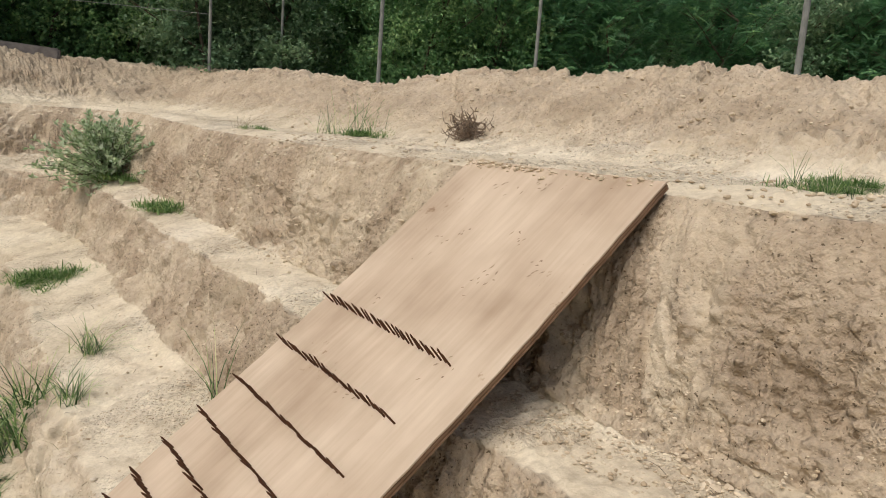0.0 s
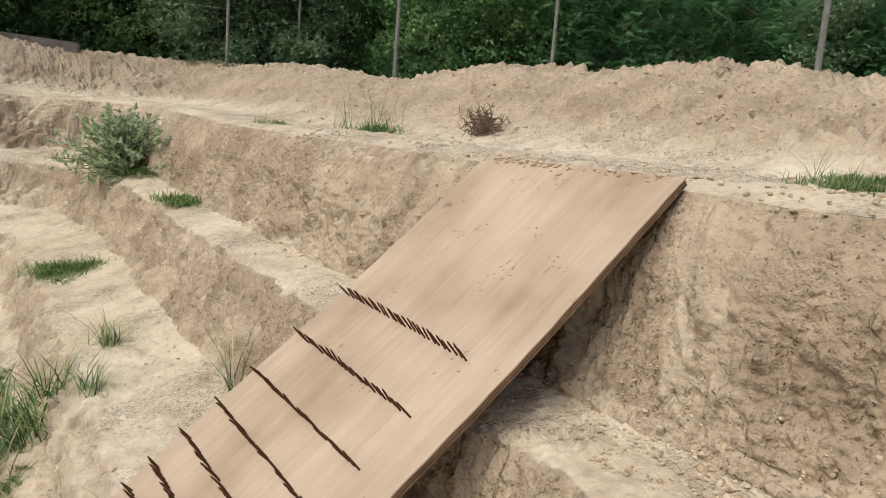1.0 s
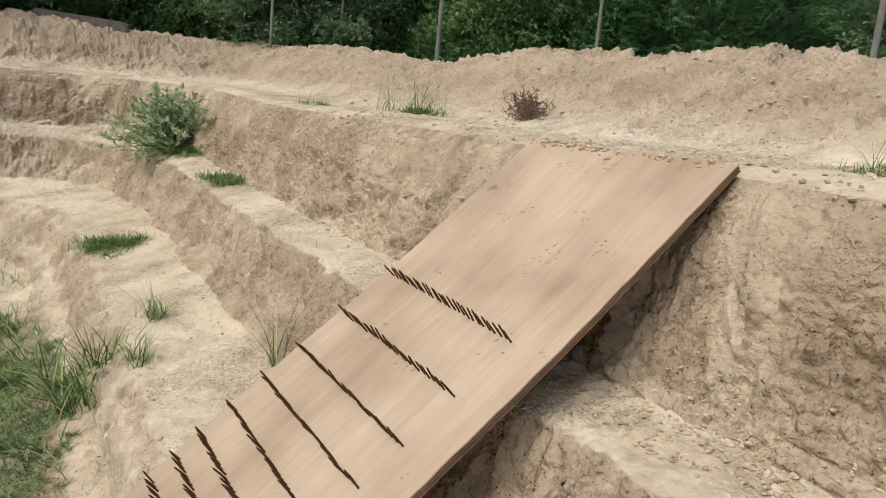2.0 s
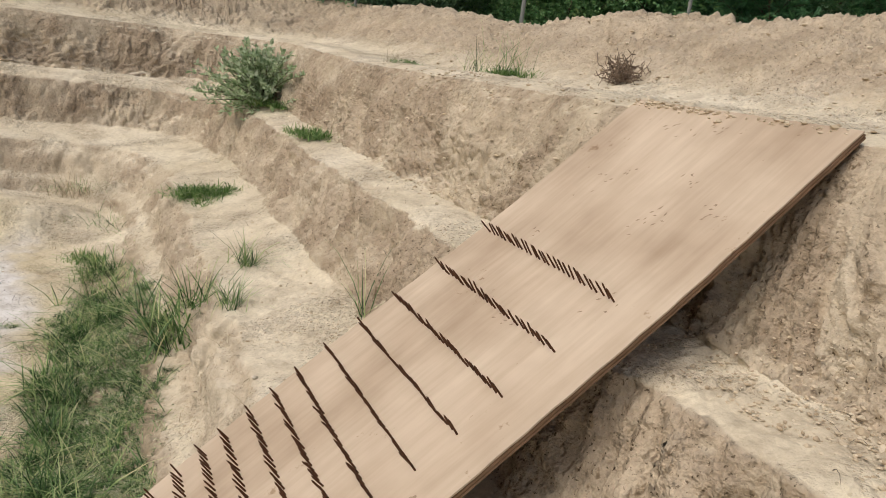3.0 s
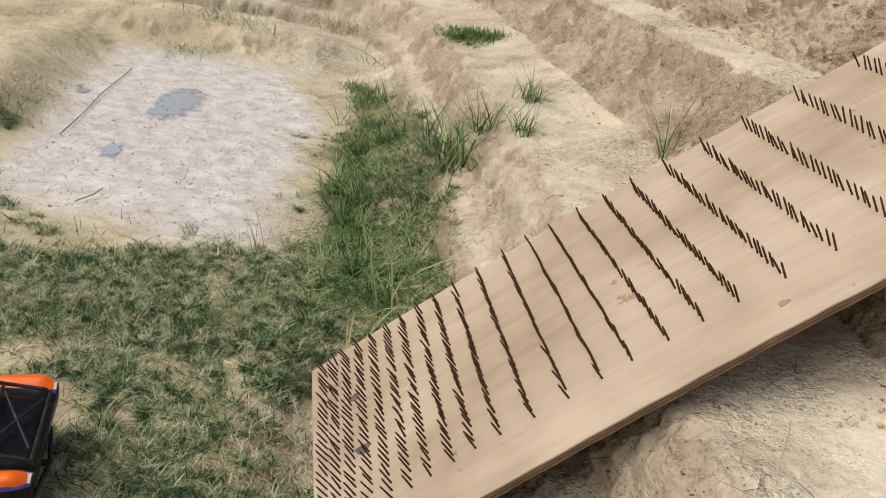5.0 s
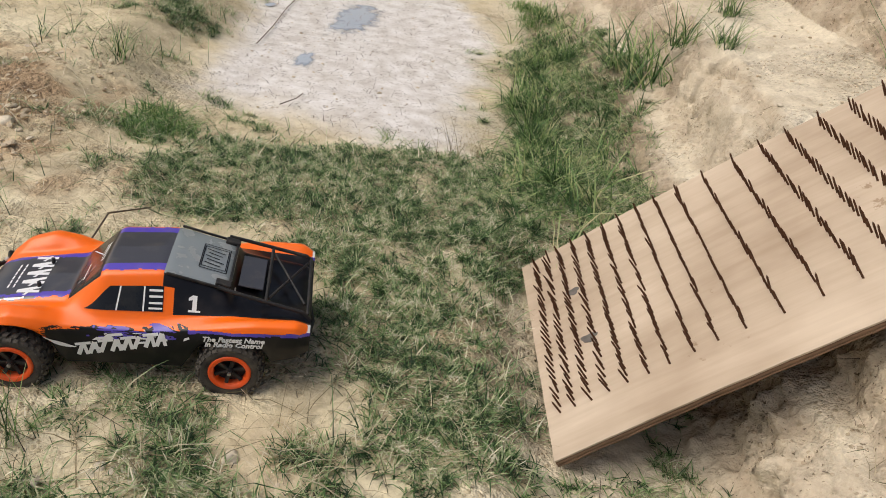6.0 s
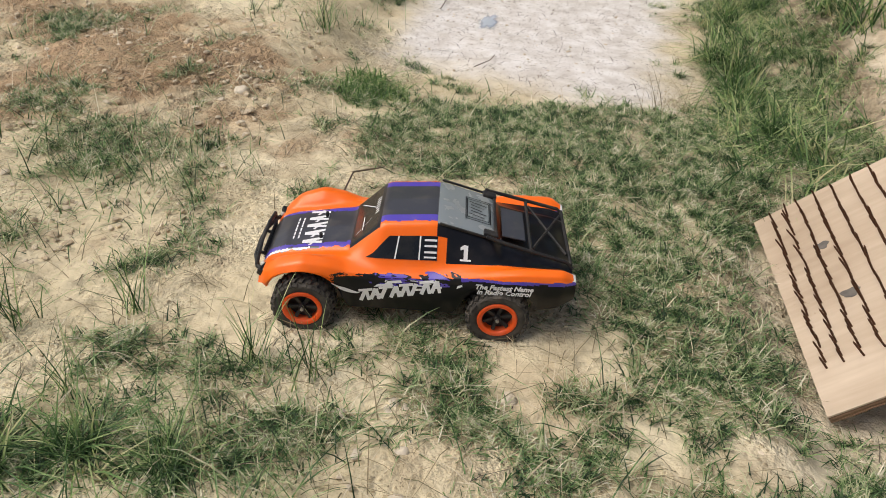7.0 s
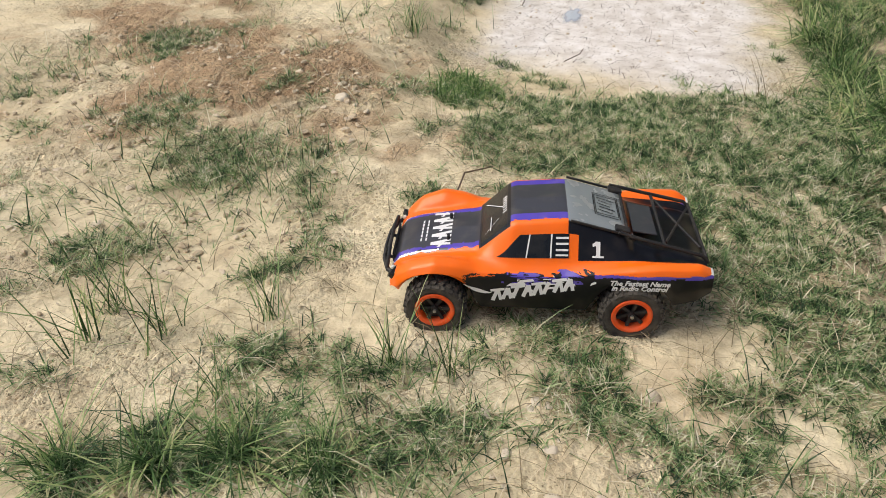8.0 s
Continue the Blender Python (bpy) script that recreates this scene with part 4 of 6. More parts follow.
TUFT_PLAN = [
    ("long", -1.56, -0.44, 0.62), ("long", -1.47, -0.34, 0.56), ("long", -1.36, -0.25, 0.42), ("long", -1.64, -0.52, 0.5), ("thin", -1.60, -0.30, 0.7), ("mid", -1.34, -0.19, 1.0), ("mid", -1.24, -0.24, 0.8),
    ("mid", -2.22, 0.11, 1.3), ("mid", -2.12, 0.02, 1.1), ("mid", -2.32, 0.16, 1.1), ("mid", -2.10, 0.18, 0.9), ("mid", -2.19, -0.31, 1.3),
    ("thin", -1.90, -0.39, 1.1), ("thin", -1.95, -0.33, 0.9), ("thin", -1.81, -0.29, 0.9), ("thin", -1.72, -0.12, 0.8), ("mid", -2.78, 1.05, 1.2),
    ("thin", -2.74, 1.10, 0.9), ("low", -2.32, 0.90, 0.7), ("low", -2.22, 0.86, 0.6), ("mid", -2.67, 0.06, 1.0), ("mid", -3.29, 0.04, 1.2),
    ("mid", -3.27, 0.47, 0.9), ("thin", -1.37, 0.0, 0.8), ("thin", -1.46, -0.05, 0.8), ("mid", -3.12, 1.64, 1.2), ("mid", -3.22, 1.52, 1.0), ("long", -1.30, 1.55, 0.8), ("long", -1.55, 1.90, 0.9), ("long", -1.42, 1.75, 0.7), ("long", -1.75, 2.20, 0.9), ("long", -1.62, 2.12, 0.7),
]
TUFT_PLAN_BANK = [
    ("low", -1.98, 3.62, 1.0), ("low", -1.84, 3.70, 0.9), ("low", -1.40, 3.90, 0.9), ("clump", -1.29, 2.24, 1.05),
    ("clump", -1.36, 2.33, 1.2), ("clump", -1.46, 2.42, 1.0), ("clump", -1.25, 2.34, 0.8), ("clump", -1.22, 2.60, 0.6), ("stalk", -1.21, 2.58, 0.9), ("clump", -1.08, 2.17, 0.55), ("stalk", -1.07, 2.19, 0.7), ("stalk", -0.60, 2.07, 0.95), ("reed", -0.43, 3.95, 0.9), ("reed", -0.62, 4.05, 0.7), ("low", -0.40, 3.85, 0.8), ("dry", -1.11, 4.17, 0.8), ("low", -0.98, 4.06, 0.5), ("low", 0.80, 1.58, 0.42), ("mid", 0.74, 1.50, 0.5), ("mid", 0.88, 1.66, 0.5), ("stalk", 0.77, 1.61, 0.42), ("low", 0.94, 1.73, 0.4), ("thin", 0.85, 1.62, 0.4), ("dry", -3.36, 4.50, 1.6), ("dry", -3.10, 4.45, 1.3), ("mid", -2.83, 4.12, 1.5), ("low", -2.46, 3.55, 0.8),
    ("long", -2.30, 3.35, 0.8), ("long", -1.95, 2.60, 0.9), ("long", -2.10, 2.95, 0.8), ("long", -1.85, 2.72, 0.8), ("dry", -1.60, 1.55, 1.0), ("dry", -2.20, 3.1, 1.0), ("mid", -3.75, 3.80, 1.6), ("mid", -3.68, 3.37, 1.3), ("dry", -4.26, 4.26, 1.2), ("dry", -4.0, 4.4, 1.1), ("low", -2.41, 3.38, 0.7), ("mid", -3.24, 4.54, 1.2), ("stalk", -0.24, 0.56, 0.45), ("thin", -0.40, 0.46, 0.45),
]
for i, (kind, x, y, k) in enumerate(TUFT_PLAN + TUFT_PLAN_BANK):
    tuft(kind, x, y, k, i * 77.0)


# ---- the grey-green shrub on the ledge ----
def build_shrub(x, y, radius, height):
    rng = random.Random(12)
    shrub = new("shrub")
    shrub.location = (x, y, ground_at(x, y) - 0.02)
    tagged(shrub, "grey-green leafy shrub growing on a sand ledge", "shrub")
    bm = bmesh.new()
    verts, faces = [], []
    for _ in range(190):
        ang, el = rng.uniform(0, 6.283), rng.uniform(0.0, 1.35)
        d = Vector((math.cos(ang) * math.cos(el), math.sin(ang) * math.cos(el), math.sin(el)))
        ln = (radius * math.cos(el) + height * math.sin(el)) * rng.uniform(0.72, 1.0)
        p = Vector((rng.uniform(-0.06, 0.06), rng.uniform(-0.06, 0.06), 0))
        for i in range(6):
            q = p + d * (ln / 6)
            bmesh.ops.create_cone(bm, cap_ends=False, segments=4, radius1=0.004 * (1 - i / 7), radius2=0.004 * (1 - (i + 1) / 7), depth=(q - p).length * 1.04, matrix=Matrix.Translation((p + q) / 2) @ d.to_track_quat("Z", "Y").to_matrix().to_4x4())
            if i > 0:
                for _i in range(8):
                    c = p + (q - p) * rng.random()
                    dd = (d * 0.6 + Vector((rng.uniform(-1, 1), rng.uniform(-1, 1), rng.uniform(-0.5, 0.9)))).normalized()
                    up = Vector((rng.uniform(-0.5, 0.5), rng.uniform(-0.5, 0.5), 1)).normalized()
                    s = dd.cross(up).normalized()
                    l0, w0 = rng.uniform(0.022, 0.055), rng.uniform(0.008, 0.015)
                    k = len(verts)
                    verts += [c, c + dd * l0 * 0.35 + s * w0, c + dd * l0 * 0.5 - up * 0.003, c + dd * l0 * 0.35 - s * w0, c + dd * l0]
                    faces += [(k, k + 1, k + 2), (k, k + 2, k + 3), (k + 1, k + 4, k + 2), (k + 2, k + 4, k + 3)]
            p = q
            d = (d + Vector((rng.uniform(-0.25, 0.25), rng.uniform(-0.25, 0.25), rng.uniform(-0.20, 0.12)))).normalized()
    part("branchwork", bm, BARK, shrub)
    mesh_ob("foliage", verts, faces, SHRUB, shrub)


build_shrub(-2.20, 5.02, 0.43, 0.31)
for x, y, k in ((-2.05, 4.85, 0.9),):
    tuft("low", x, y, k, x * 100)


DEADWOOD = leaf_material("dead_wood", [(0.0, (0.09, 0.06, 0.04)), (1.0, (0.26, 0.19, 0.13))], 0.0)


def dead_shrub(x, y, size):
    rng = random.Random(31)
    bm = bmesh.new()
    for _ in range(170):
        d = Vector((rng.uniform(-1, 1), rng.uniform(-1, 1), rng.uniform(-0.1, 0.9))).normalized()
        p = Vector((rng.gauss(0, 0.5), rng.gauss(0, 0.4), rng.uniform(0, 0.6))) * size
        for i in range(5):
            q = p + d * (size * rng.uniform(0.10, 0.3))
            bmesh.ops.create_cone(bm, cap_ends=False, segments=4, radius1=0.0016, radius2=0.0011, depth=(q - p).length, matrix=Matrix.Translation((p + q) / 2) @ d.to_track_quat("Z", "Y").to_matrix().to_4x4())
            p = q
            d = (d + Vector((rng.uniform(-1.1, 1.1), rng.uniform(-1.1, 1.1), rng.uniform(-0.8, 0.7)))).normalized()
    bmesh.ops.scale(bm, vec=(1.0, 1.0, 1.5), verts=bm.verts)
    ob = part("dead_shrub", bm, DEADWOOD)
    ob.location = (x, y, ground_at(x, y) - 0.01)
    tagged(ob, "dry dark twiggy dead shrub on the sand berm", "shrub")


dead_shrub(0.10, 3.25, 0.072)


# ---- water, sticks, stones, clods ----
def water_material():
    """Shallow muddy water, coloured like the sky it reflects, that thins out to the wet mud at a ragged rim."""
    m = bpy.data.materials.new("sky_tinted_muddy_water")
    m.use_nodes = True
    n, l = m.node_tree.nodes, m.node_tree.links
    b = n["Principled BSDF"]
    # the reflected sky is put into the base colour as blue-grey
    b.inputs["Base Color"].default_value, b.inputs["Roughness"].default_value = (0.48, 0.55, 0.64, 1), 0.12
    co, no, at = n.new("ShaderNodeTexCoord"), n.new("ShaderNodeTexNoise"), n.new("ShaderNodeAttribute")
    no.inputs["Scale"].default_value, no.inputs["Detail"].default_value = 16, 6
    l.new(co.outputs["Object"], no.inputs["Vector"])
    at.attribute_name = "depth"
    ad = n.new("ShaderNodeMath")
    l.new(no.outputs["Fac"], ad.inputs[0])
    l.new(at.outputs["Fac"], ad.inputs[1])
    mr = n.new("ShaderNodeMapRange")
    mr.inputs["From Min"].default_value, mr.inputs["From Max"].default_value, mr.inputs["To Max"].default_value = 0.72, 1.08, 0.9
    l.new(ad.outputs[0], mr.inputs["Value"])
    tr, mx = n.new("ShaderNodeBsdfTransparent"), n.new("ShaderNodeMixShader")
    l.new(mr.outputs[0], mx.inputs[0])
    l.new(tr.outputs[0], mx.inputs[1])
    l.new(b.outputs[0], mx.inputs[2])
    l.new(mx.outputs[0], n["Material Output"].inputs["Surface"])
    return m


WATER = water_material()


def puddle(cx, cy, along, half_long, half_wide, seed):
    n, rings = 40, 5
    z = ground_at(cx, cy) + 0.005
    verts, depth, faces = [(cx, cy, z)], [1.0], []
    for j in range(1, rings + 1):
        for i in range(n):
            a = 2 * math.pi * i / n
            r = (1 + 0.45 * float(fractal(math.cos(a) * 2.0 + seed, math.sin(a) * 1.7, 0, 1.0, 3, 0.6, seed=seed))) * j / rings * 1.15
            u, v = half_long * r * math.cos(a), half_wide * r * math.sin(a)
            verts.append((cx + u * math.cos(along) - v * math.sin(along), cy + u * math.sin(along) + v * math.cos(along), z))
            depth.append(1 - j / rings)
    for i in range(n):
        k = (i + 1) % n
        faces.append((0, 1 + i, 1 + k))
        for j in range(rings - 1):
            faces.append((1 + j * n + i, 1 + (j + 1) * n + i, 1 + (j + 1) * n + k, 1 + j * n + k))
    ob = mesh_ob("puddle", verts, faces, WATER)
    ob.data.attributes.new("depth", "FLOAT", "POINT").data.foreach_set("value", depth)
    tagged(ob, "shallow grey-blue puddle on the dried mud pan", "puddle", group="puddles")


puddle(-2.98, 2.58, 2.05, 0.40, 0.12, 81)
puddle(-2.62, 1.86, 2.2, 0.15, 0.045, 82)
puddle(-3.30, 2.30, 2.05, 0.05, 0.03, 83)


def stick(name, points, r, label):
    bm = bmesh.new()
    pts = [Vector((x, y, ground_at(x, y) + h)) for x, y, h in points]
    for p, q in zip(pts[:-1], pts[1:]):
        d = (q - p).normalized()
        bmesh.ops.create_cone(bm, cap_ends=True, segments=6, radius1=r, radius2=r * 0.85, depth=(q - p).length * 1.03, matrix=Matrix.Translation((p + q) / 2) @ d.to_track_quat("Z", "Y").to_matrix().to_4x4())
    tagged(part(name, bm, TWIG), label, "stick")


stick("stick", [(-2.86, 1.82, 0.008), (-3.02, 2.06, 0.010), (-3.22, 2.34, 0.010), (-3.42, 2.66, 0.012), (-3.52, 2.80, 0.010)], 0.0022, "long thin dark stick lying on the mud pan")
stick("twig", [(-2.30, 1.42, 0.006), (-2.28, 1.48, 0.020), (-2.32, 1.55, 0.010)], 0.002, "small bent dark twig on the mud pan")
stick("twig", [(-1.74, 0.34, 0.004), (-1.79, 0.44, 0.05), (-1.82, 0.56, 0.012)], 0.0022, "thin arching dry twig over bare sand")


def lumps(rng, places, size, mat, name, label, category):
    """Angular crumbs, joined: places (n, 3) and sizes (n)."""
    g = (1 + 5 ** 0.5) / 2
    ico = np.array([(-1, g, 0), (1, g, 0), (-1, -g, 0), (1, -g, 0), (0, -1, g), (0, 1, g), (0, -1, -g), (0, 1, -g), (g, 0, -1), (g, 0, 1), (-g, 0, -1), (-g, 0, 1)]) / 1.9
    tri = np.array([(0, 11, 5), (0, 5, 1), (0, 1, 7), (0, 7, 10), (0, 10, 11), (1, 5, 9), (5, 11, 4), (11, 10, 2), (10, 7, 6), (7, 1, 8), (3, 9, 4), (3, 4, 2), (3, 2, 6), (3, 6, 8), (3, 8, 9), (4, 9, 5), (2, 4, 11), (6, 2, 10), (8, 6, 7), (9, 8, 1)])
    n = len(places)
    v = ico[None] * (1 + rng.uniform(-0.28, 0.28, (n, 12, 1))) * size[:, None, None] * rng.uniform(0.65, 1.3, (n, 1, 3)) * np.array([1.1, 1.1, 0.65])
    v = v + places[:, None] + np.array([0, 0, 1])[None, None] * size[:, None, None] * 0.25
    f = (tri[None] + np.arange(n)[:, None, None] * 12).reshape(-1, 3)
    me = bpy.data.meshes.new(name)
    me.from_pydata(v.reshape(-1, 3).tolist(), [], f.tolist())
    me.materials.append(mat)
    tagged(new(name, me), label, category, kind="stuff")


CLOD = leaf_material("clod", [(0.0, (0.42, 0.33, 0.22)), (0.5, (0.55, 0.455, 0.325)), (1.0, (0.68, 0.59, 0.45))], 0.0, 0.9)


def scatter_clods():
    rng = np.random.default_rng(9)

    def on_ground(s, w):
        x, y = to_xy(s, w)
        return np.stack([x, y, ground_z(s, w)[0]], -1)

    sets, sizes = [], []
    for count, s0, s1, w0, w1, lo, hi in ((2600, 0.87, 1.07, 0.25, 1.15, 0.001, 0.005), (300, 0.92, 1.04, 0.30, 0.65, 0.002, 0.010), (1800, 0.26, 0.62, 0.4, 3.4, 0.001, 0.006), (1500, 0.96, 1.22, 1.6, 4.6, 0.0015, 0.008), (2600, 1.20, 1.75, -0.6, 3.6, 0.0012, 0.009), (2600, 1.75, 2.7, -0.8, 5.0, 0.002, 0.011), (6000, -2.6, -0.3, -0.8, 2.2, 0.0008, 0.005), (5000, -2.8, -1.5, 1.0, 2.6, 0.0015, 0.011), (700, -1.4, -0.35, 2.2, 4.8, 0.001, 0.006)):
        s, w = rng.uniform(s0, s1, count), rng.uniform(w0, w1, count)
        keep = rng.uniform(-0.6, 0.6, count) < fractal(s, w, 0, 5.0, 3, seed=91)
        s, w = s[keep], w[keep]
        if s0 > 0:
            s = s + shift(w)
        sets.append(on_ground(s, w))
        sizes.append(lo + (hi - lo) * rng.uniform(0, 1, len(s)) ** 3)
    lumps(rng, np.concatenate(sets), np.concatenate(sizes), CLOD, "loose_clods", "loose crumbs and clods of dry sandy earth", "clods")


scatter_clods()


def spilled_sand():
    """Crumbs of the ledge that lie on the board's upper end, thickest along its edge."""
    rng = np.random.default_rng(14)
    m = np.array(ramp_frame())
    n = 240
    u = np.clip(np.where(rng.uniform(0, 1, n) < 0.6, rng.uniform(0, 0.32, n), rng.uniform(0, RAMP_WID, n)), 0.005, RAMP_WID - 0.008)
    v = RAMP_LEN - 0.004 - np.abs(rng.normal(0, 0.011, n))
    h = np.array([ramp_bow(x / RAMP_LEN) for x in v])
    places = m[:3, 3] + u[:, None] * m[:3, 0] + v[:, None] * m[:3, 1] + (h + 0.0005)[:, None] * m[:3, 2]
    lumps(rng, places, 0.0012 + 0.0062 * rng.uniform(0, 1, n) ** 2.5, CLOD, "spilled_sand", "crumbs of sandy earth on the upper end of the board", "sand")


spilled_sand()
STONE = material("pale_stone", [(0.52, 0.45, 0.34), (0.70, 0.62, 0.49)], 25, 0.85, 0.6, 120)


def stone(x, y, r, seed):
    bm = bmesh.new()
    bmesh.ops.create_icosphere(bm, subdivisions=2, radius=r)
    for v in bm.verts:
        v.co *= 0.8 + 0.75 * noise.noise(v.co / r * 0.8 + Vector((seed, 0, 0))) + 0.25 * noise.noise(v.co / r * 2.3)
        v.co.z *= 0.6
    ob = part("stone", bm, STONE, smooth=True)
    ob.location = (x, y, ground_at(x, y) + r * 0.15)
    tagged(ob, "small pale rounded stone lying on sandy ground", "stone", group="stones")


for i, (x, y, r) in enumerate(((-0.51, 0.62, 0.016), (-2.40, 0.55, 0.026), (-1.12, 0.20, 0.017), (-1.28, -0.02, 0.014), (-1.20, -0.05, 0.012), (-1.16, 0.0, 0.013), (-1.10, -0.06, 0.014), (-1.24, 0.06, 0.011), (-0.79, 1.71, 0.011))):
    stone(x, y, r, i * 3.7)
pebbles = random.Random(23)
for i in range(16):
    stone(-1.14 + pebbles.gauss(0, 0.09), 0.0 + pebbles.gauss(0, 0.07), pebbles.uniform(0.005, 0.011), 50 + i * 2.3)


# ---- old timber on the berm and the fence wire ----
TIMBER = material("grey_timber", [(0.10, 0.09, 0.085), (0.22, 0.20, 0.19)], 14, 0.85, 0.6, 70)


def timber(x0, y0, x1, y1, z):
    bm = bmesh.new()
    d = Vector((x1 - x0, y1 - y0, 0))
    bmesh.ops.create_cube(bm, size=1.0, matrix=Matrix.Diagonal((d.length, 0.14, 0.12, 1)))
    bmesh.ops.bevel(bm, geom=bm.edges[:], offset=0.015, segments=2, affect="EDGES")
    ob = part("timber_beam", bm, TIMBER)
    ob.matrix_basis = pose((x0 + x1) / 2, (y0 + y1) / 2, z, 0, 3, math.degrees(math.atan2(d.y, d.x)))
    tagged(ob, "old grey timber beam lying behind the sand berm", "timber")


timber(-4.60, 7.20, -3.80, 7.50, ground_at(-4.05, 7.35) + 0.03)


def fence_wire(points, z):
    bm = bmesh.new()
    for p, q in zip(points[:-1], points[1:]):
        p, q = Vector((*p, z)), Vector((*q, z))
        d = q - p
        bmesh.ops.create_cone(bm, cap_ends=True, segments=5, radius1=0.0025, radius2=0.0025, depth=d.length, matrix=Matrix.Translation((p + q) / 2) @ d.to_track_quat("Z", "Y").to_matrix().to_4x4())
    tagged(part("fence_wire", bm, POST), "thin grey fence wire strung between the posts", "fence wire")


fence_wire([(-9.0, 6.4), (-2.44, 7.83)], 2.27)


# ---- the radio-controlled truck ----
def paint(name, color, rough=0.28, spec=0.5, coat=0.25, dirt=0.25):
    """Glossy paint with a film of dust that dulls it in patches."""
    m = bpy.data.materials.new(name)
    m.use_nodes = True
    n, l = m.node_tree.nodes, m.node_tree.links
    b = n["Principled BSDF"]
    co, no = n.new("ShaderNodeTexCoord"), n.new("ShaderNodeTexNoise")
    no.inputs["Scale"].default_value, no.inputs["Detail"].default_value = 38, 7
    l.new(co.outputs["Object"], no.inputs["Vector"])
    r = n.new("ShaderNodeValToRGB")
    r.color_ramp.elements[0].position, r.color_ramp.elements[0].color = 0.5, (0, 0, 0, 1)
    r.color_ramp.elements[1].position, r.color_ramp.elements[1].color = 0.75, (dirt, dirt, dirt, 1)
    l.new(no.outputs["Fac"], r.inputs["Fac"])
    x = n.new("ShaderNodeMix")
    x.data_type = "RGBA"
    x.inputs[6].default_value, x.inputs[7].default_value = (*color, 1), (0.42, 0.35, 0.26, 1)
    l.new(r.outputs["Color"], x.inputs[0])
    l.new(x.outputs[2], b.inputs["Base Color"])
    ma = n.new("ShaderNodeMath")
    ma.operation = "MULTIPLY_ADD"
    l.new(r.outputs["Color"], ma.inputs[0])
    ma.inputs[1].default_value, ma.inputs[2].default_value = 0.9, rough
    l.new(ma.outputs[0], b.inputs["Roughness"])
    b.inputs["Specular IOR Level"].default_value, b.inputs["Coat Weight"].default_value = spec, coat
    return m


ORANGE = paint("orange_paint", (0.95, 0.155, 0.003), 0.34, 0.35, 0.25, dirt=0.05)
BLACK = paint("black_paint", (0.006, 0.006, 0.008), 0.30, 0.30, 0.08, dirt=0.03)
PURPLE = paint("purple_paint", (0.085, 0.055, 0.42), 0.32, dirt=0.12)
WHITE = paint("white_vinyl", (0.80, 0.80, 0.80), 0.45, dirt=0.10)
GREY = paint("grey_panel", (0.24, 0.27, 0.28), 0.22, dirt=0.20)
# black for upward surfaces, its base colour lifted to stand for sky sheen
SHEEN_BLACK = paint("sheen_black_paint", (0.045, 0.045, 0.053), 0.34, 0.5, 0.5, dirt=0.10)
GLASS = paint("dark_window", (0.008, 0.009, 0.011), 0.16, 0.4, 0.0, dirt=0.04)
PLASTIC = paint("black_plastic", (0.018, 0.018, 0.019), 0.5, 0.35, 0.0, dirt=0.10)
RUBBER = material("dusty_rubber", [(0.035, 0.032, 0.030), (0.11, 0.097, 0.08)], 45, 0.85, 0.4, 200, fine=0.2, spec=0.25)
RIM = paint("orange_rim", (0.88, 0.10, 0.012), 0.4, 0.4, 0.1, dirt=0.2)
STEEL = material("dull_steel", [(0.30, 0.29, 0.28), (0.45, 0.44, 0.42)], 60, 0.4, 0.0, metal=0.8)
LAMP = material("clear_lamp", [(0.45, 0.44, 0.40), (0.75, 0.72, 0.65)], 90, 0.25)

# stations along the body, nose to tail: centre height, shoulder (height, half width), belt (height, half width), fender top (height, half width), side
STATIONS = [
    (0.249, 0.086, 0.084, 0.055, 0.083, 0.074, 0.081, 0.096, 0.106),
    (0.240, 0.106, 0.103, 0.064, 0.101, 0.080, 0.101, 0.102, 0.120),
    (0.212, 0.116, 0.113, 0.069, 0.111, 0.082, 0.126, 0.104, 0.131),
    (0.168, 0.123, 0.120, 0.070, 0.118, 0.083, 0.140, 0.107, 0.136),
    (0.128, 0.129, 0.126, 0.072, 0.124, 0.086, 0.134, 0.108, 0.133),
    (0.096, 0.133, 0.130, 0.076, 0.129, 0.092, 0.123, 0.111, 0.129),
    (0.038, 0.190, 0.186, 0.078, 0.131, 0.107, 0.118, 0.118, 0.129),
    (-0.050, 0.197, 0.193, 0.077, 0.132, 0.107, 0.119, 0.120, 0.131),
    (-0.066, 0.195, 0.191, 0.077, 0.133, 0.107, 0.121, 0.121, 0.132),
    (-0.156, 0.170, 0.166, 0.077, 0.135, 0.106, 0.135, 0.121, 0.136),
]


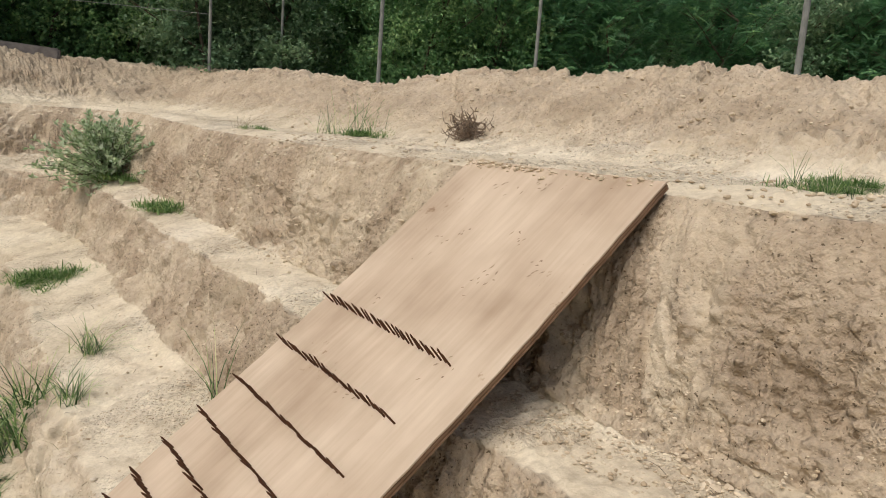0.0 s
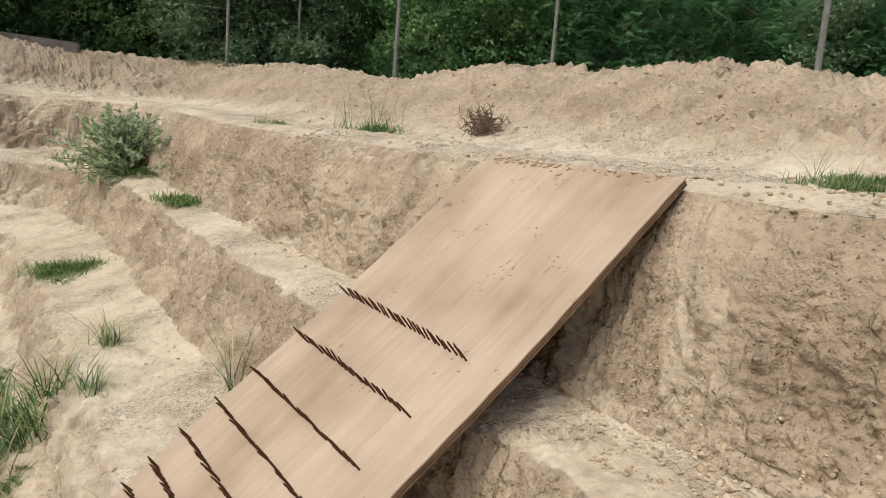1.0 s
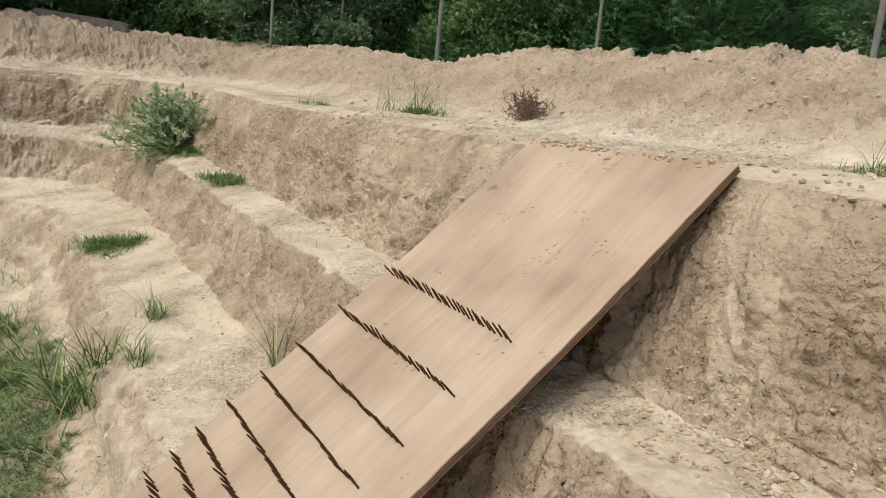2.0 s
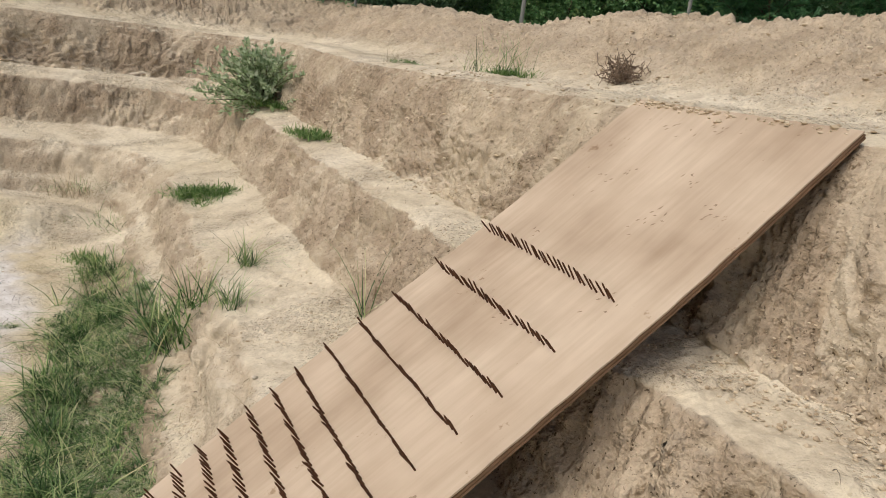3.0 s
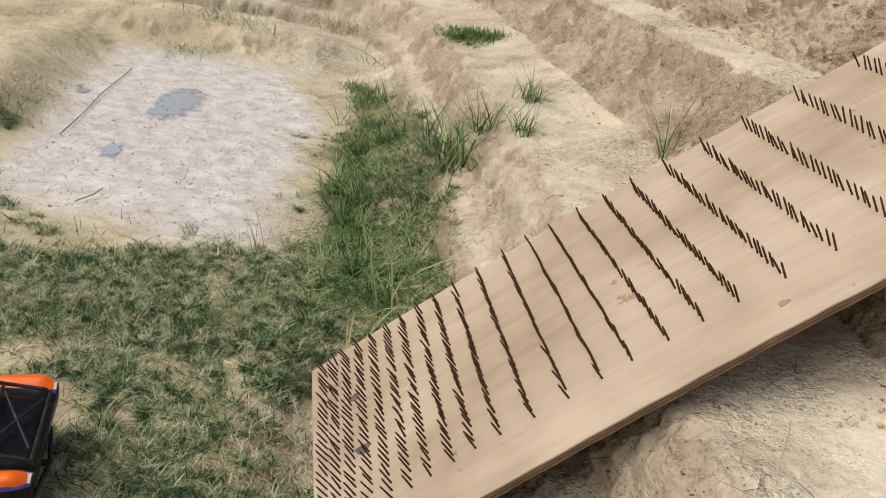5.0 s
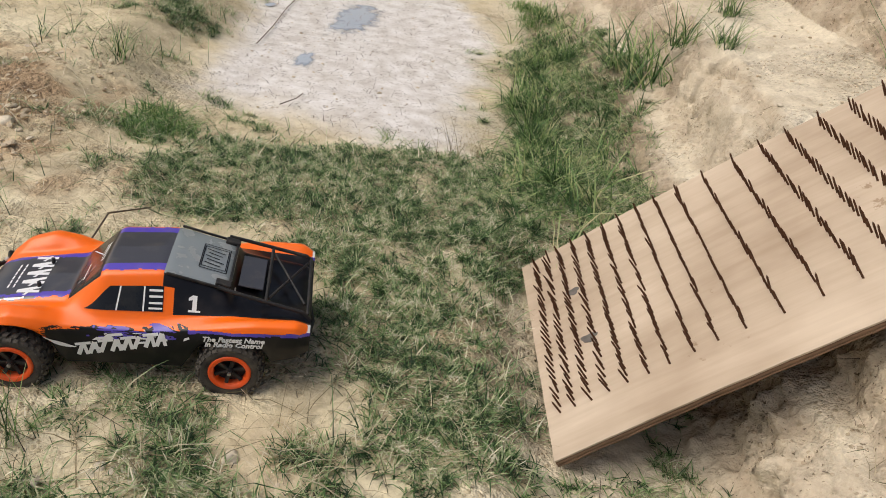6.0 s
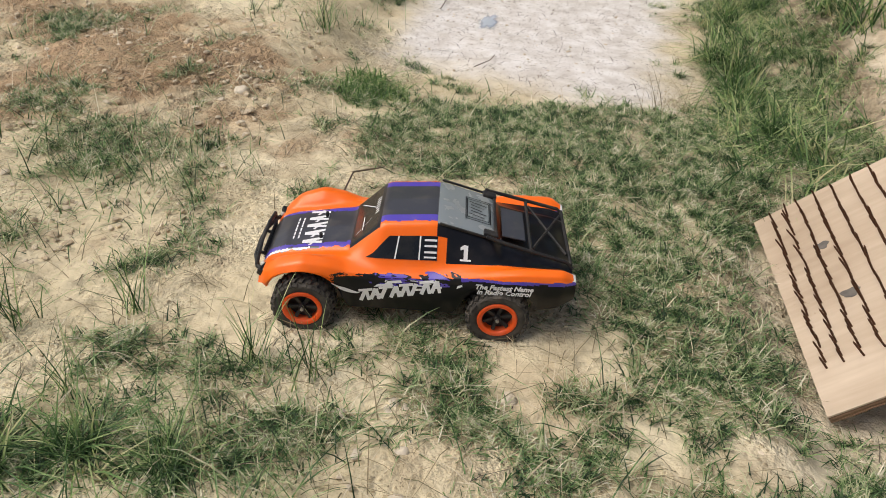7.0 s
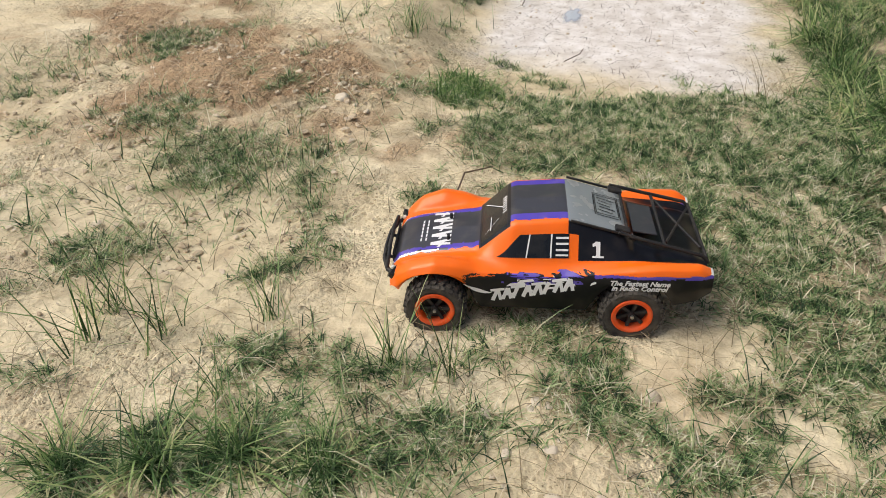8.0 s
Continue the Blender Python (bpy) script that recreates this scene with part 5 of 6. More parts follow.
def body_grid():
    """Points of the body shell: rows from nose to tail, columns from the left sill over the roof to the right sill."""
    tail = [
        (-0.164, 0.153, 0.150, 0.078, 0.136, 0.105, 0.137, 0.121, 0.137),
        (-0.205, 0.138, 0.138, 0.082, 0.133, 0.103, 0.143, 0.121, 0.138),
        (-0.272, 0.124, 0.125, 0.086, 0.130, 0.100, 0.144, 0.119, 0.137),
        (-0.294, 0.114, 0.115, 0.086, 0.120, 0.098, 0.130, 0.113, 0.130),
    ]
    st = np.array(STATIONS + tail)[::-1]
    xs = np.linspace(-0.294, 0.249, 366)
    f = [np.interp(xs, st[:, 0], st[:, i]) for i in range(1, 9)]
    for i in range(8):
        v = np.pad(f[i], 8, mode="edge")
        f[i] = np.convolve(v, np.hanning(19)[1:-1] / np.hanning(19).sum(), "valid")
    zc, zs, ys, zb, yb, zf, yf, yo = f
    sill = np.interp(xs, [-0.294, -0.27, -0.235, -0.10, -0.09, 0.088, 0.10, 0.235, 0.249], [0.092, 0.078, 0.068, 0.066, 0.048, 0.046, 0.064, 0.074, 0.078])
    for axle in (-0.1675, 0.1675):
        d = np.abs(xs - axle)
        sill = np.where(d < 0.067, np.maximum(sill, 0.0545 + np.sqrt(np.maximum(0, 0.067 ** 2 - d ** 2)) * (0.95 if axle > 0 else 0.85)), sill)
    keys = [
        (0.0 * ys, zc), (ys * 0.55, zc - 0.001), (ys * 0.88, zs + 0.0018), (ys, zs - 0.003), (yb, zb), (yb + (yf - yb) * 0.35, zb + (zf - zb) * 0.45), (yf, zf),
        (yf + (yo - yf) * 0.75, zf - 0.004), (yo, zf - 0.014), (yo + 0.002, (zf - 0.014) * 0.5 + sill * 0.5), (yo - 0.002, sill),
    ]
    seg = 8
    cols = []
    for j in range(len(keys) - 1):
        for q in range(seg):
            t = q / seg
            cols.append((keys[j][0] * (1 - t) + keys[j + 1][0] * t, keys[j][1] * (1 - t) + keys[j + 1][1] * t, j + t))
    cols.append((*keys[-1], len(keys) - 1.0))
    Y = np.stack([c[0] for c in cols], 1)
    Z = np.stack([c[1] for c in cols], 1)
    for _ in range(6):
        Y[:, 1:-1] = 0.25 * Y[:, :-2] + 0.5 * Y[:, 1:-1] + 0.25 * Y[:, 2:]
        Z[:, 1:-1] = 0.25 * Z[:, :-2] + 0.5 * Z[:, 1:-1] + 0.25 * Z[:, 2:]
    K = np.array([c[2] for c in cols])
    return xs, Y, Z, K, yo


def livery(x, y, z, k):
    """Which paint lies at each point of the shell, by its place along the body and round the section: 0 orange, 1
    black, 2 purple, 3 white, 4 grey, 5 black with a painted sky sheen.
    """
    a = np.abs(y)
    streak = value_noise(x * 38, z * 520 + y * 160, 3.0, 5) + 0.7 * value_noise(x * 95, z * 1100 + y * 300, 9.0, 6)
    jag = 0.0045 * streak
    out = np.zeros(x.shape, int)
    top, hood, glass = k < 3.2, x > 0.094, (x > 0.040) & (x <= 0.094)
    roof, panel, bed = (x > -0.056) & (x <= 0.040), (x > -0.158) & (x <= -0.056), x <= -0.158
    edge = (a >= 0.052 + jag * 0.4) & (a < 0.066 + jag * 0.6)
    out[top & hood & (a < 0.052 + jag * 0.4)] = 5
    out[top & hood & edge & (x < 0.150)] = 2
    out[top & hood & edge & (x >= 0.150)] = 5
    out[top & hood & (x >= 0.165) & (np.abs(a - 0.0635) < 0.0022 + jag * 0.3)] = 3
    out[top & hood & (x >= 0.150) & (np.abs(a - 0.057) < 0.004 + jag * 0.5)] = 2
    out[top & glass & (k < 2.7)] = 1
    out[top & roof & (a < 0.067 + jag * 0.4)] = 2
    out[top & roof & (a < 0.049 + jag * 0.3)] = 5
    out[top & panel] = 1
    out[top & panel & (k < 2.4)] = 4
    out[top & bed] = 1
    side = (k >= 3.2) & (k < 4.1)
    out[side & (x < -0.074)] = 1
    low = (k >= 4.1) & (x <= 0.118 + jag * 2)
    line = np.interp(x, [-0.30, -0.26, -0.14, -0.08, 0.05, 0.12], [0.127, 0.129, 0.125, 0.121, 0.1155, 0.1150])
    rear = low & (x < -0.10)
    out[rear & (z <= line + jag * 0.15)] = 2
    out[rear & (z <= line - 0.005 + jag * 0.25)] = 1
    out[rear & (z > line + jag * 0.5) & (x < -0.288 + jag)] = 3
    mid = low & (x >= -0.10) & (z <= line + jag)
    out[mid] = 1
    blot = mid & (z > line - 0.020) & (np.abs(x + 0.015) < 0.055 + jag * 3)
    out[blot & (streak > 0.25)] = 2
    out[blot & (streak < -0.75)] = 3
    return out


def build_truck():
    truck = new("toy_truck")
    tagged(truck, "orange, black and purple radio-controlled toy truck standing on patchy grass", "toy truck")
    xs, Y, Z, K, yo = body_grid()
    n, c = Y.shape
    pts = np.stack([np.repeat(xs, 2 * c), np.stack([Y, -Y], 1).ravel(), np.stack([Z, Z], 1).ravel()], -1)
    I, T, J = np.meshgrid(np.arange(n - 1), np.arange(2), np.arange(c - 1), indexing="ij")
    I, T, J = I.ravel(), T.ravel(), J.ravel()
    base = I * 2 * c + T * c + J
    quads = np.stack([base, base + 1, base + 2 * c + 1, base + 2 * c], -1)
    quads[T == 0] = quads[T == 0][:, ::-1]
    mid = pts[quads].mean(1)
    kk = (K[J] + K[J + 1]) / 2
    mats = livery(mid[:, 0], mid[:, 1], mid[:, 2], kk)
    pane = (mid[:, 0] > 0.046) & (mid[:, 0] < 0.091) & (kk < 2.6)
    shell, mats = quads[~pane].tolist(), mats[~pane].tolist()
    win = quads[pane].tolist()

    def at(i, side, j):
        return i * 2 * c + (0 if side > 0 else c) + j

    # closed nose and tail
    for i in (0, n - 1):
        ring = [at(i, 1, j) for j in range(c)] + [at(i, -1, j) for j in range(c - 1, 0, -1)]
        shell.append(tuple(ring if i == 0 else ring[::-1]))
        mats.append(1)
    body = mesh_ob("body", pts, shell, ORANGE, truck, "orange body shell with black and purple livery", smooth=True)
    for m in (BLACK, PURPLE, WHITE, GREY, SHEEN_BLACK):
        body.data.materials.append(m)
    body.data.polygons.foreach_set("material_index", mats)
    w = mesh_ob("windscreen", pts, win, GLASS, truck, "dark glossy windscreen", smooth=True)
    bm = bmesh.new()
    bm.from_mesh(w.data)
    bmesh.ops.delete(bm, geom=[v for v in bm.verts if not v.link_faces], context="VERTS")
    bm.to_mesh(w.data)
    bm.free()

    def win_pt(x, t, lift=0.0012, side=1):
        """A point on the cab's side between sill (t 0) and roof (t 1)."""
        i = min(n - 2, max(0, int((x - xs[0]) / (xs[1] - xs[0]))))
        f = (x - xs[i]) / (xs[1] - xs[0])
        kq = 3.97 - 0.72 * t
        yy = [float(np.interp(kq, K, Y[q])) for q in (i, i + 1)]
        zz = [float(np.interp(kq, K, Z[q])) for q in (i, i + 1)]
        return (x, side * (yy[0] * (1 - f) + yy[1] * f + lift), zz[0] * (1 - f) + zz[1] * f + lift * 0.4)

    for side in (1, -1):
        v, f, nx = [], [], 14
        for t in range(7):
            for q in range(nx + 1):
                x0, x1 = -0.058, 0.064 - 0.040 * (t / 6)
                v.append(win_pt(x0 + (x1 - x0) * q / nx, t / 6, 0.0008, side))
        for t in range(6):
            for q in range(nx):
                a0 = t * (nx + 1) + q
                face = (a0, a0 + nx + 1, a0 + nx + 2, a0 + 1)
                f.append(face if side > 0 else face[::-1])
        mesh_ob("side_window", v, f, GLASS, truck, "dark glossy side window", smooth=True)

    def box(bm, m, sx, sy, sz, bev=0.0):
        r = bmesh.ops.create_cube(bm, size=1.0, matrix=m @ Matrix.Diagonal((sx, sy, sz, 1)))
        if bev:
            bmesh.ops.bevel(bm, geom=list({e for v in r["verts"] for e in v.link_edges}), offset=bev, segments=2, affect="EDGES", profile=0.5)

    def tube(bm, path, r, seg=8):
        path = [Vector(p) for p in path]
        rings = []
        for i, p in enumerate(path):
            d = (path[min(i + 1, len(path) - 1)] - path[max(i - 1, 0)]).normalized()
            side = d.cross(Vector((0.013, 0.021, 1))).normalized()
            up = side.cross(d)
            rings.append([bm.verts.new(p + (side * math.cos(a) + up * math.sin(a)) * r) for a in (2 * math.pi * t / seg for t in range(seg))])
        for r0, r1 in zip(rings[:-1], rings[1:]):
            for t in range(seg):
                bm.faces.new((r0[t], r0[(t + 1) % seg], r1[(t + 1) % seg], r1[t]))
        bm.faces.new(rings[0])
        bm.faces.new(rings[-1])

    # chassis, skid plate, bumpers
    bm = bmesh.new()
    box(bm, pose(0, 0, 0.045), 0.38, 0.11, 0.022, 0.004)
    box(bm, pose(-0.02, 0, 0.062), 0.16, 0.12, 0.03, 0.005)
    part("chassis", bm, PLASTIC, truck)
    bm = bmesh.new()
    box(bm, pose(0.222, 0, 0.066, 0, -38, 0), 0.075, 0.095, 0.006, 0.002)
    for yy in (-0.03, -0.01, 0.01, 0.03):
        bmesh.ops.create_cone(bm, cap_ends=True, segments=12, radius1=0.006, radius2=0.006, depth=0.002, matrix=pose(0.236, yy, 0.084, 0, 52, 0))
    part("skid_plate", bm, PLASTIC, truck)
    bm = bmesh.new()
    tube(bm, [(0.236, -0.098, 0.090), (0.256, -0.080, 0.090), (0.267, -0.045, 0.090), (0.269, 0, 0.090), (0.267, 0.045, 0.090), (0.256, 0.080, 0.090), (0.236, 0.098, 0.090)], 0.0042)
    tube(bm, [(0.258, -0.078, 0.092), (0.255, -0.066, 0.110), (0.257, -0.030, 0.114), (0.257, 0.030, 0.114), (0.255, 0.066, 0.110), (0.258, 0.078, 0.092)], 0.0035)
    for yy in (-0.034, 0.034):
        tube(bm, [(0.266, yy, 0.091), (0.258, yy, 0.113)], 0.003)
        tube(bm, [(0.266, yy, 0.090), (0.225, yy, 0.075)], 0.0032)
    part("front_bumper", bm, PLASTIC, truck)
    bm = bmesh.new()
    tube(bm, [(-0.250, -0.10, 0.060), (-0.285, -0.09, 0.058), (-0.298, 0, 0.058), (-0.285, 0.09, 0.058), (-0.250, 0.10, 0.060)], 0.004)
    tube(bm, [(-0.22, 0, 0.05), (-0.296, 0, 0.058)], 0.006)
    part("rear_bumper", bm, PLASTIC, truck)
    # grille and lamps
    bm = bmesh.new()
    for q in range(4):
        box(bm, pose(0.2495, 0, 0.087 + q * 0.005, 0, -12, 0), 0.003, 0.105, 0.003, 0.0008)
    part("grille", bm, PLASTIC, truck)
    for sgn in (-1, 1):
        bm = bmesh.new()
        box(bm, pose(0.240, sgn * 0.092, 0.092, 0, -20, sgn * -24), 0.012, 0.034, 0.013, 0.003)
        lamp = part("headlight", bm, BLACK, truck)
        for yy in (0.083, 0.094, 0.103):
            bm = bmesh.new()
            bmesh.ops.create_uvsphere(bm, u_segments=10, v_segments=6, radius=0.0044, matrix=pose(0.2465 - (yy - 0.08) * 0.35, sgn * yy, 0.094))
            part("lens", bm, LAMP, lamp, smooth=True)
    # bed: rails, cross braces, roof panel ribs, body clip
    for sgn in (-1, 1):
        bm = bmesh.new()
        tube(bm, [(-0.140, sgn * 0.080, 0.176), (-0.168, sgn * 0.083, 0.168), (-0.280, sgn * 0.088, 0.139), (-0.292, sgn * 0.088, 0.126)], 0.0033)
        part("bed_rail", bm, PLASTIC, truck)
        bm = bmesh.new()
        tube(bm, [(-0.222, sgn * 0.070, 0.1515), (-0.282, sgn * -0.064, 0.1385)], 0.0024)
        part("cross_brace", bm, PLASTIC, truck)
    bm = bmesh.new()
    tube(bm, [(-0.218, -0.082, 0.153), (-0.218, 0.082, 0.153)], 0.0030)
    tube(bm, [(-0.288, -0.088, 0.134), (-0.288, 0.088, 0.134)], 0.0030)
    part("cross_bar", bm, PLASTIC, truck)
    bm = bmesh.new()
    box(bm, pose(-0.190, 0, 0.1540, 0, -10, 0), 0.042, 0.094, 0.003, 0.001)
    part("bed_plate", bm, SHEEN_BLACK, truck, "dark glossy plate")
    bm = bmesh.new()
    for sgn in (-1, 1):
        box(bm, pose(-0.148, sgn * 0.066, 0.1735, 0, -15, 0), 0.026, 0.016, 0.007, 0.002)
        box(bm, pose(-0.106, sgn * 0.075, 0.1815, 0, -15.5, 0), 0.096, 0.004, 0.004, 0.001)
    box(bm, pose(-0.157, 0, 0.1695, 0, -15, 0), 0.004, 0.12, 0.005, 0.001)
    part("roof_trim", bm, PLASTIC, truck)
    bm = bmesh.new()
    tube(bm, [(-0.166, 0.062 + 0.006 * math.cos(t), 0.158 + 0.004 * math.sin(t)) for t in (0.0, 0.8, 1.6, 2.4, 3.2, 4.0, 4.8, 5.6, 6.28)], 0.0009, 6)
    part("body_clip", bm, STEEL, truck, "bent wire body clip")
    for xx, yy, zz in ((0.150, 0.036, 0.128), (0.150, -0.036, 0.128)):
        bm = bmesh.new()
        bmesh.ops.create_cone(bm, cap_ends=True, segments=10, radius1=0.0035, radius2=0.0030, depth=0.012, matrix=pose(xx, yy, zz))
        part("body_post", bm, PLASTIC, truck)

    # flat white graphics, laid on the shell
    def side_y(x):
        return float(np.interp(x, xs, yo)) + 0.0032

    def graphic(name, quads, label):
        v, f = [], []
        for q in quads:
            f.append(tuple(range(len(v), len(v) + 4)))
            v += q
        mesh_ob(name, v, f, WHITE, truck, label)

    def on_side(x, z, lift=0.0016):
        """A point on the flank at height z, following the roll of its upper edge."""
        i = int(np.argmin(np.abs(xs - x)))
        j = K >= 6.0
        return (x, float(np.interp(z, Z[i, j][::-1], Y[i, j][::-1])) + lift, z)

    strokes = []

    def stroke(x0, z0, x1, z1, wd):
        d = Vector((x1 - x0, z1 - z0)).normalized()
        ox, oz = -d.y * wd / 2, d.x * wd / 2
        strokes.append([on_side(px, pz, 0.0016 + 0.0002 * (len(strokes) % 3)) for px, pz in ((x0 - ox, z0 - oz), (x0 + ox, z0 + oz), (x1 + ox, z1 + oz), (x1 - ox, z1 - oz))])

    for i in range(8):
        x0 = 0.068 - 0.0172 * i
        z0 = 0.064 + 0.0038 * i
        h = 0.024
        stroke(x0, z0, x0 - 0.008, z0 + h, 0.0066)
        if i % 3 != 2:
            stroke(x0 - 0.014, z0 + 0.002, x0 - 0.009, z0 + h, 0.0058)
        if i % 2 == 0:
            stroke(x0 + 0.004, z0 + h - 0.002, x0 - 0.020, z0 + h + 0.002, 0.0050)
        else:
            stroke(x0 - 0.002, z0 + h * 0.45, x0 - 0.017, z0 + h * 0.55, 0.0040)
    graphic("side_lettering", strokes, "white slanted strokes")
    swoosh = []
    for i in range(9):
        t0, t1 = i / 9, (i + 1) / 9
        def edge(t):
            x = 0.118 - 0.048 * t
            z = 0.097 - 0.016 * math.sin(t * 1.5)
            return x, z, 0.0075 * math.sin(math.pi * min(1, t * 0.9 + 0.06))
        (xa, za, wa), (xb, zb2, wb) = edge(t0), edge(t1)
        swoosh.append([on_side(xa, za - wa / 2), on_side(xb, zb2 - wb / 2), on_side(xb, zb2 + wb / 2), on_side(xa, za + wa / 2)])
    graphic("side_splash", swoosh, "white curved paint splash")
    for xa, ln, za in ((0.046, 0.034, 0.098), (0.028, 0.030, 0.105), (-0.094, 0.010, 0.107)):
        graphic("side_splash", [[on_side(xa, za - 0.003), on_side(xa - ln, za + 0.002), on_side(xa - ln * 0.9, za + 0.006), on_side(xa - ln * 0.2, za + 0.003)]], "white paint splash")
    hood = []

    def top_z(x, y):
        i = int(np.argmin(np.abs(xs - x)))
        return float(np.interp(abs(y), Y[i, :16], Z[i, :16])) + 0.0007

    for i in range(9):
        y0 = -0.052 + i * 0.0125
        skew = 0.007 if i % 2 else -0.004
        hood.append([(0.146, y0 + 0.006, top_z(0.146, y0 + 0.006)), (0.146, y0 - 0.001, top_z(0.146, y0)), (0.182, y0 + skew - 0.001, top_z(0.182, y0 + skew)), (0.182, y0 + skew + 0.006, top_z(0.182, y0 + skew + 0.006))])
        if i % 2 == 0:
            hood.append([(0.156, y0 - 0.004, top_z(0.156, y0) + 0.0003), (0.161, y0 - 0.005, top_z(0.161, y0) + 0.0003), (0.170, y0 + 0.010, top_z(0.170, y0 + 0.01) + 0.0003), (0.165, y0 + 0.011, top_z(0.165, y0) + 0.0003)])
    for xx, wd in ((0.190, 0.0028), (0.199, 0.0028)):
        for i in range(6):
            y0 = -0.034 + i * 0.0118
            hood.append([(xx, y0, top_z(xx, y0)), (xx, y0 + 0.0095, top_z(xx, y0 + 0.0095)), (xx + wd, y0 + 0.0095, top_z(xx + wd, y0 + 0.0095)), (xx + wd, y0, top_z(xx + wd, y0))])
    graphic("hood_lettering", hood, "white strokes and small bars")
    marks = []
    for i in range(7):
        y0 = -0.026 + i * 0.0078
        marks.append([(0.0475 + q[0], y0 + q[1], top_z(0.0475 + q[0], y0) + 0.0008) for q in ((0, 0.003), (0, 0), (0.007, 0.002), (0.007, 0.005))])
    graphic("windscreen_lettering", marks, "white strokes")
    lines = []
    for a0, b0 in (((0.084, -0.05), (0.054, 0.004)), ((0.084, 0.050), (0.060, 0.030)), ((0.074, 0.052), (0.074, 0.010))):
        (xa, ya), (xb, yb2) = a0, b0
        lines.append([(xa, ya, top_z(xa, ya) + 0.0012), (xb, yb2, top_z(xb, yb2) + 0.0012), (xb + 0.0014, yb2, top_z(xb + 0.0014, yb2) + 0.0012), (xa + 0.0014, ya, top_z(xa + 0.0014, ya) + 0.0012)])
    graphic("wiper", lines, "thin pale printed lines")

    bars = [[win_pt(0.012, 0.0), win_pt(0.0145, 0.0), win_pt(0.009, 1.0), win_pt(0.0065, 1.0)], [win_pt(-0.029, 0.0), win_pt(-0.0265, 0.0), win_pt(-0.0275, 1.0), win_pt(-0.030, 1.0)]]
    for t in (0.12, 0.34, 0.58, 0.80):
        bars.append([win_pt(-0.057, t), win_pt(-0.036, t), win_pt(-0.036, t + 0.08), win_pt(-0.057, t + 0.08)])
    graphic("window_markings", bars, "white lines and small bars")

    def lettering(name, text, size, m, label, slant=0.25, bold=0.0005):
        cu = bpy.data.curves.new(name, "FONT")
        cu.body, cu.size, cu.extrude, cu.shear, cu.offset = text, size, 0.0002, slant, bold
        cu.resolution_u = 2
        tmp = new("tmp", cu)
        me = bpy.data.meshes.new_from_object(tmp.evaluated_get(bpy.context.evaluated_depsgraph_get()))
        bpy.data.objects.remove(tmp)
        me.materials.clear()
        me.materials.append(WHITE)
        ob = new(name, me)
        ob.parent, ob.matrix_basis = truck, m
        ob["label"] = label

    facing = Matrix(((-1, 0, 0, 0), (0, 0, 1, 0), (0, 1, 0, 0), (0, 0, 0, 1)))
    lettering("slogan", "The Fastest Name", 0.0132, pose(-0.124, side_y(-0.19) + 0.0030, 0.1130) @ facing, "white slogan letters")
    lettering("slogan", "in Radio Control", 0.0132, pose(-0.128, side_y(-0.19) + 0.0030, 0.1028) @ facing, "white slogan letters")
    one = [
        [win_pt(-0.1030, 0.10, 0.0016), win_pt(-0.1100, 0.10, 0.0016), win_pt(-0.1100, 0.86, 0.0016), win_pt(-0.1030, 0.86, 0.0016)],
        [win_pt(-0.1030, 0.86, 0.0018), win_pt(-0.1030, 0.66, 0.0018), win_pt(-0.0970, 0.60, 0.0018), win_pt(-0.0970, 0.72, 0.0018)],
        [win_pt(-0.0970, 0.06, 0.0018), win_pt(-0.1160, 0.06, 0.0018), win_pt(-0.1160, 0.18, 0.0018), win_pt(-0.0970, 0.18, 0.0018)],
    ]
    graphic("race_number", one, "white race number one")
    # frame and marks pressed into the roof panel
    lines = []

    def rule(xa, ya, xb, yb, wd):
        d = Vector((xb - xa, yb - ya)).normalized()
        ox, oy = -d.y * wd / 2, d.x * wd / 2
        lines.append([(px, py, top_z(px, py) + 0.0006) for px, py in ((xa + ox, ya + oy), (xa - ox, ya - oy), (xb - ox, yb - oy), (xb + ox, yb + oy))])

    for inset in (0.0, 0.006):
        xa, xb, ya, yb = -0.104 - inset * 0.4, -0.148 + inset * 0.4, -0.036 + inset, 0.036 - inset
        for p in ((xa, ya, xa, yb), (xb, ya, xb, yb), (xa, ya, xb, ya), (xa, yb, xb, yb)):
            rule(*p, 0.0016)
    for i in range(5):
        rule(-0.110 - 0.003 * (i % 2), -0.022 + i * 0.010, -0.141 + 0.004 * (i % 3), -0.018 + i * 0.010, 0.0022)
    v, f = [], []
    for q in lines:
        f.append(tuple(range(len(v), len(v) + 4)))
        v += q
    mesh_ob("panel_marks", v, f, BLACK, truck, "dark pressed lines")

    # wheels
    def lathe(profile, seg=36):
        v, f = [], []
        for t in range(seg):
            a = 2 * math.pi * t / seg
            v += [(r * math.cos(a), yy, r * math.sin(a)) for r, yy in profile]
        k = len(profile)
        for t in range(seg):
            for j in range(k - 1):
                f.append((t * k + j, t * k + j + 1, ((t + 1) % seg) * k + j + 1, ((t + 1) % seg) * k + j))
        return v, f

    tyre_profile = [(0.0345, 0.019), (0.040, 0.0215), (0.047, 0.0215), (0.0505, 0.0185), (0.0515, 0.010), (0.0515, -0.010), (0.0505, -0.0185), (0.047, -0.0215), (0.040, -0.0215), (0.0345, -0.019)]
    rim_profile = [(0.0350, 0.0195), (0.0345, 0.0215), (0.0325, 0.0222), (0.0268, 0.0205), (0.0262, 0.0185), (0.0262, -0.018)]
    wheel = new("wheel")
    wheel.parent = truck
    v, f = lathe(tyre_profile)
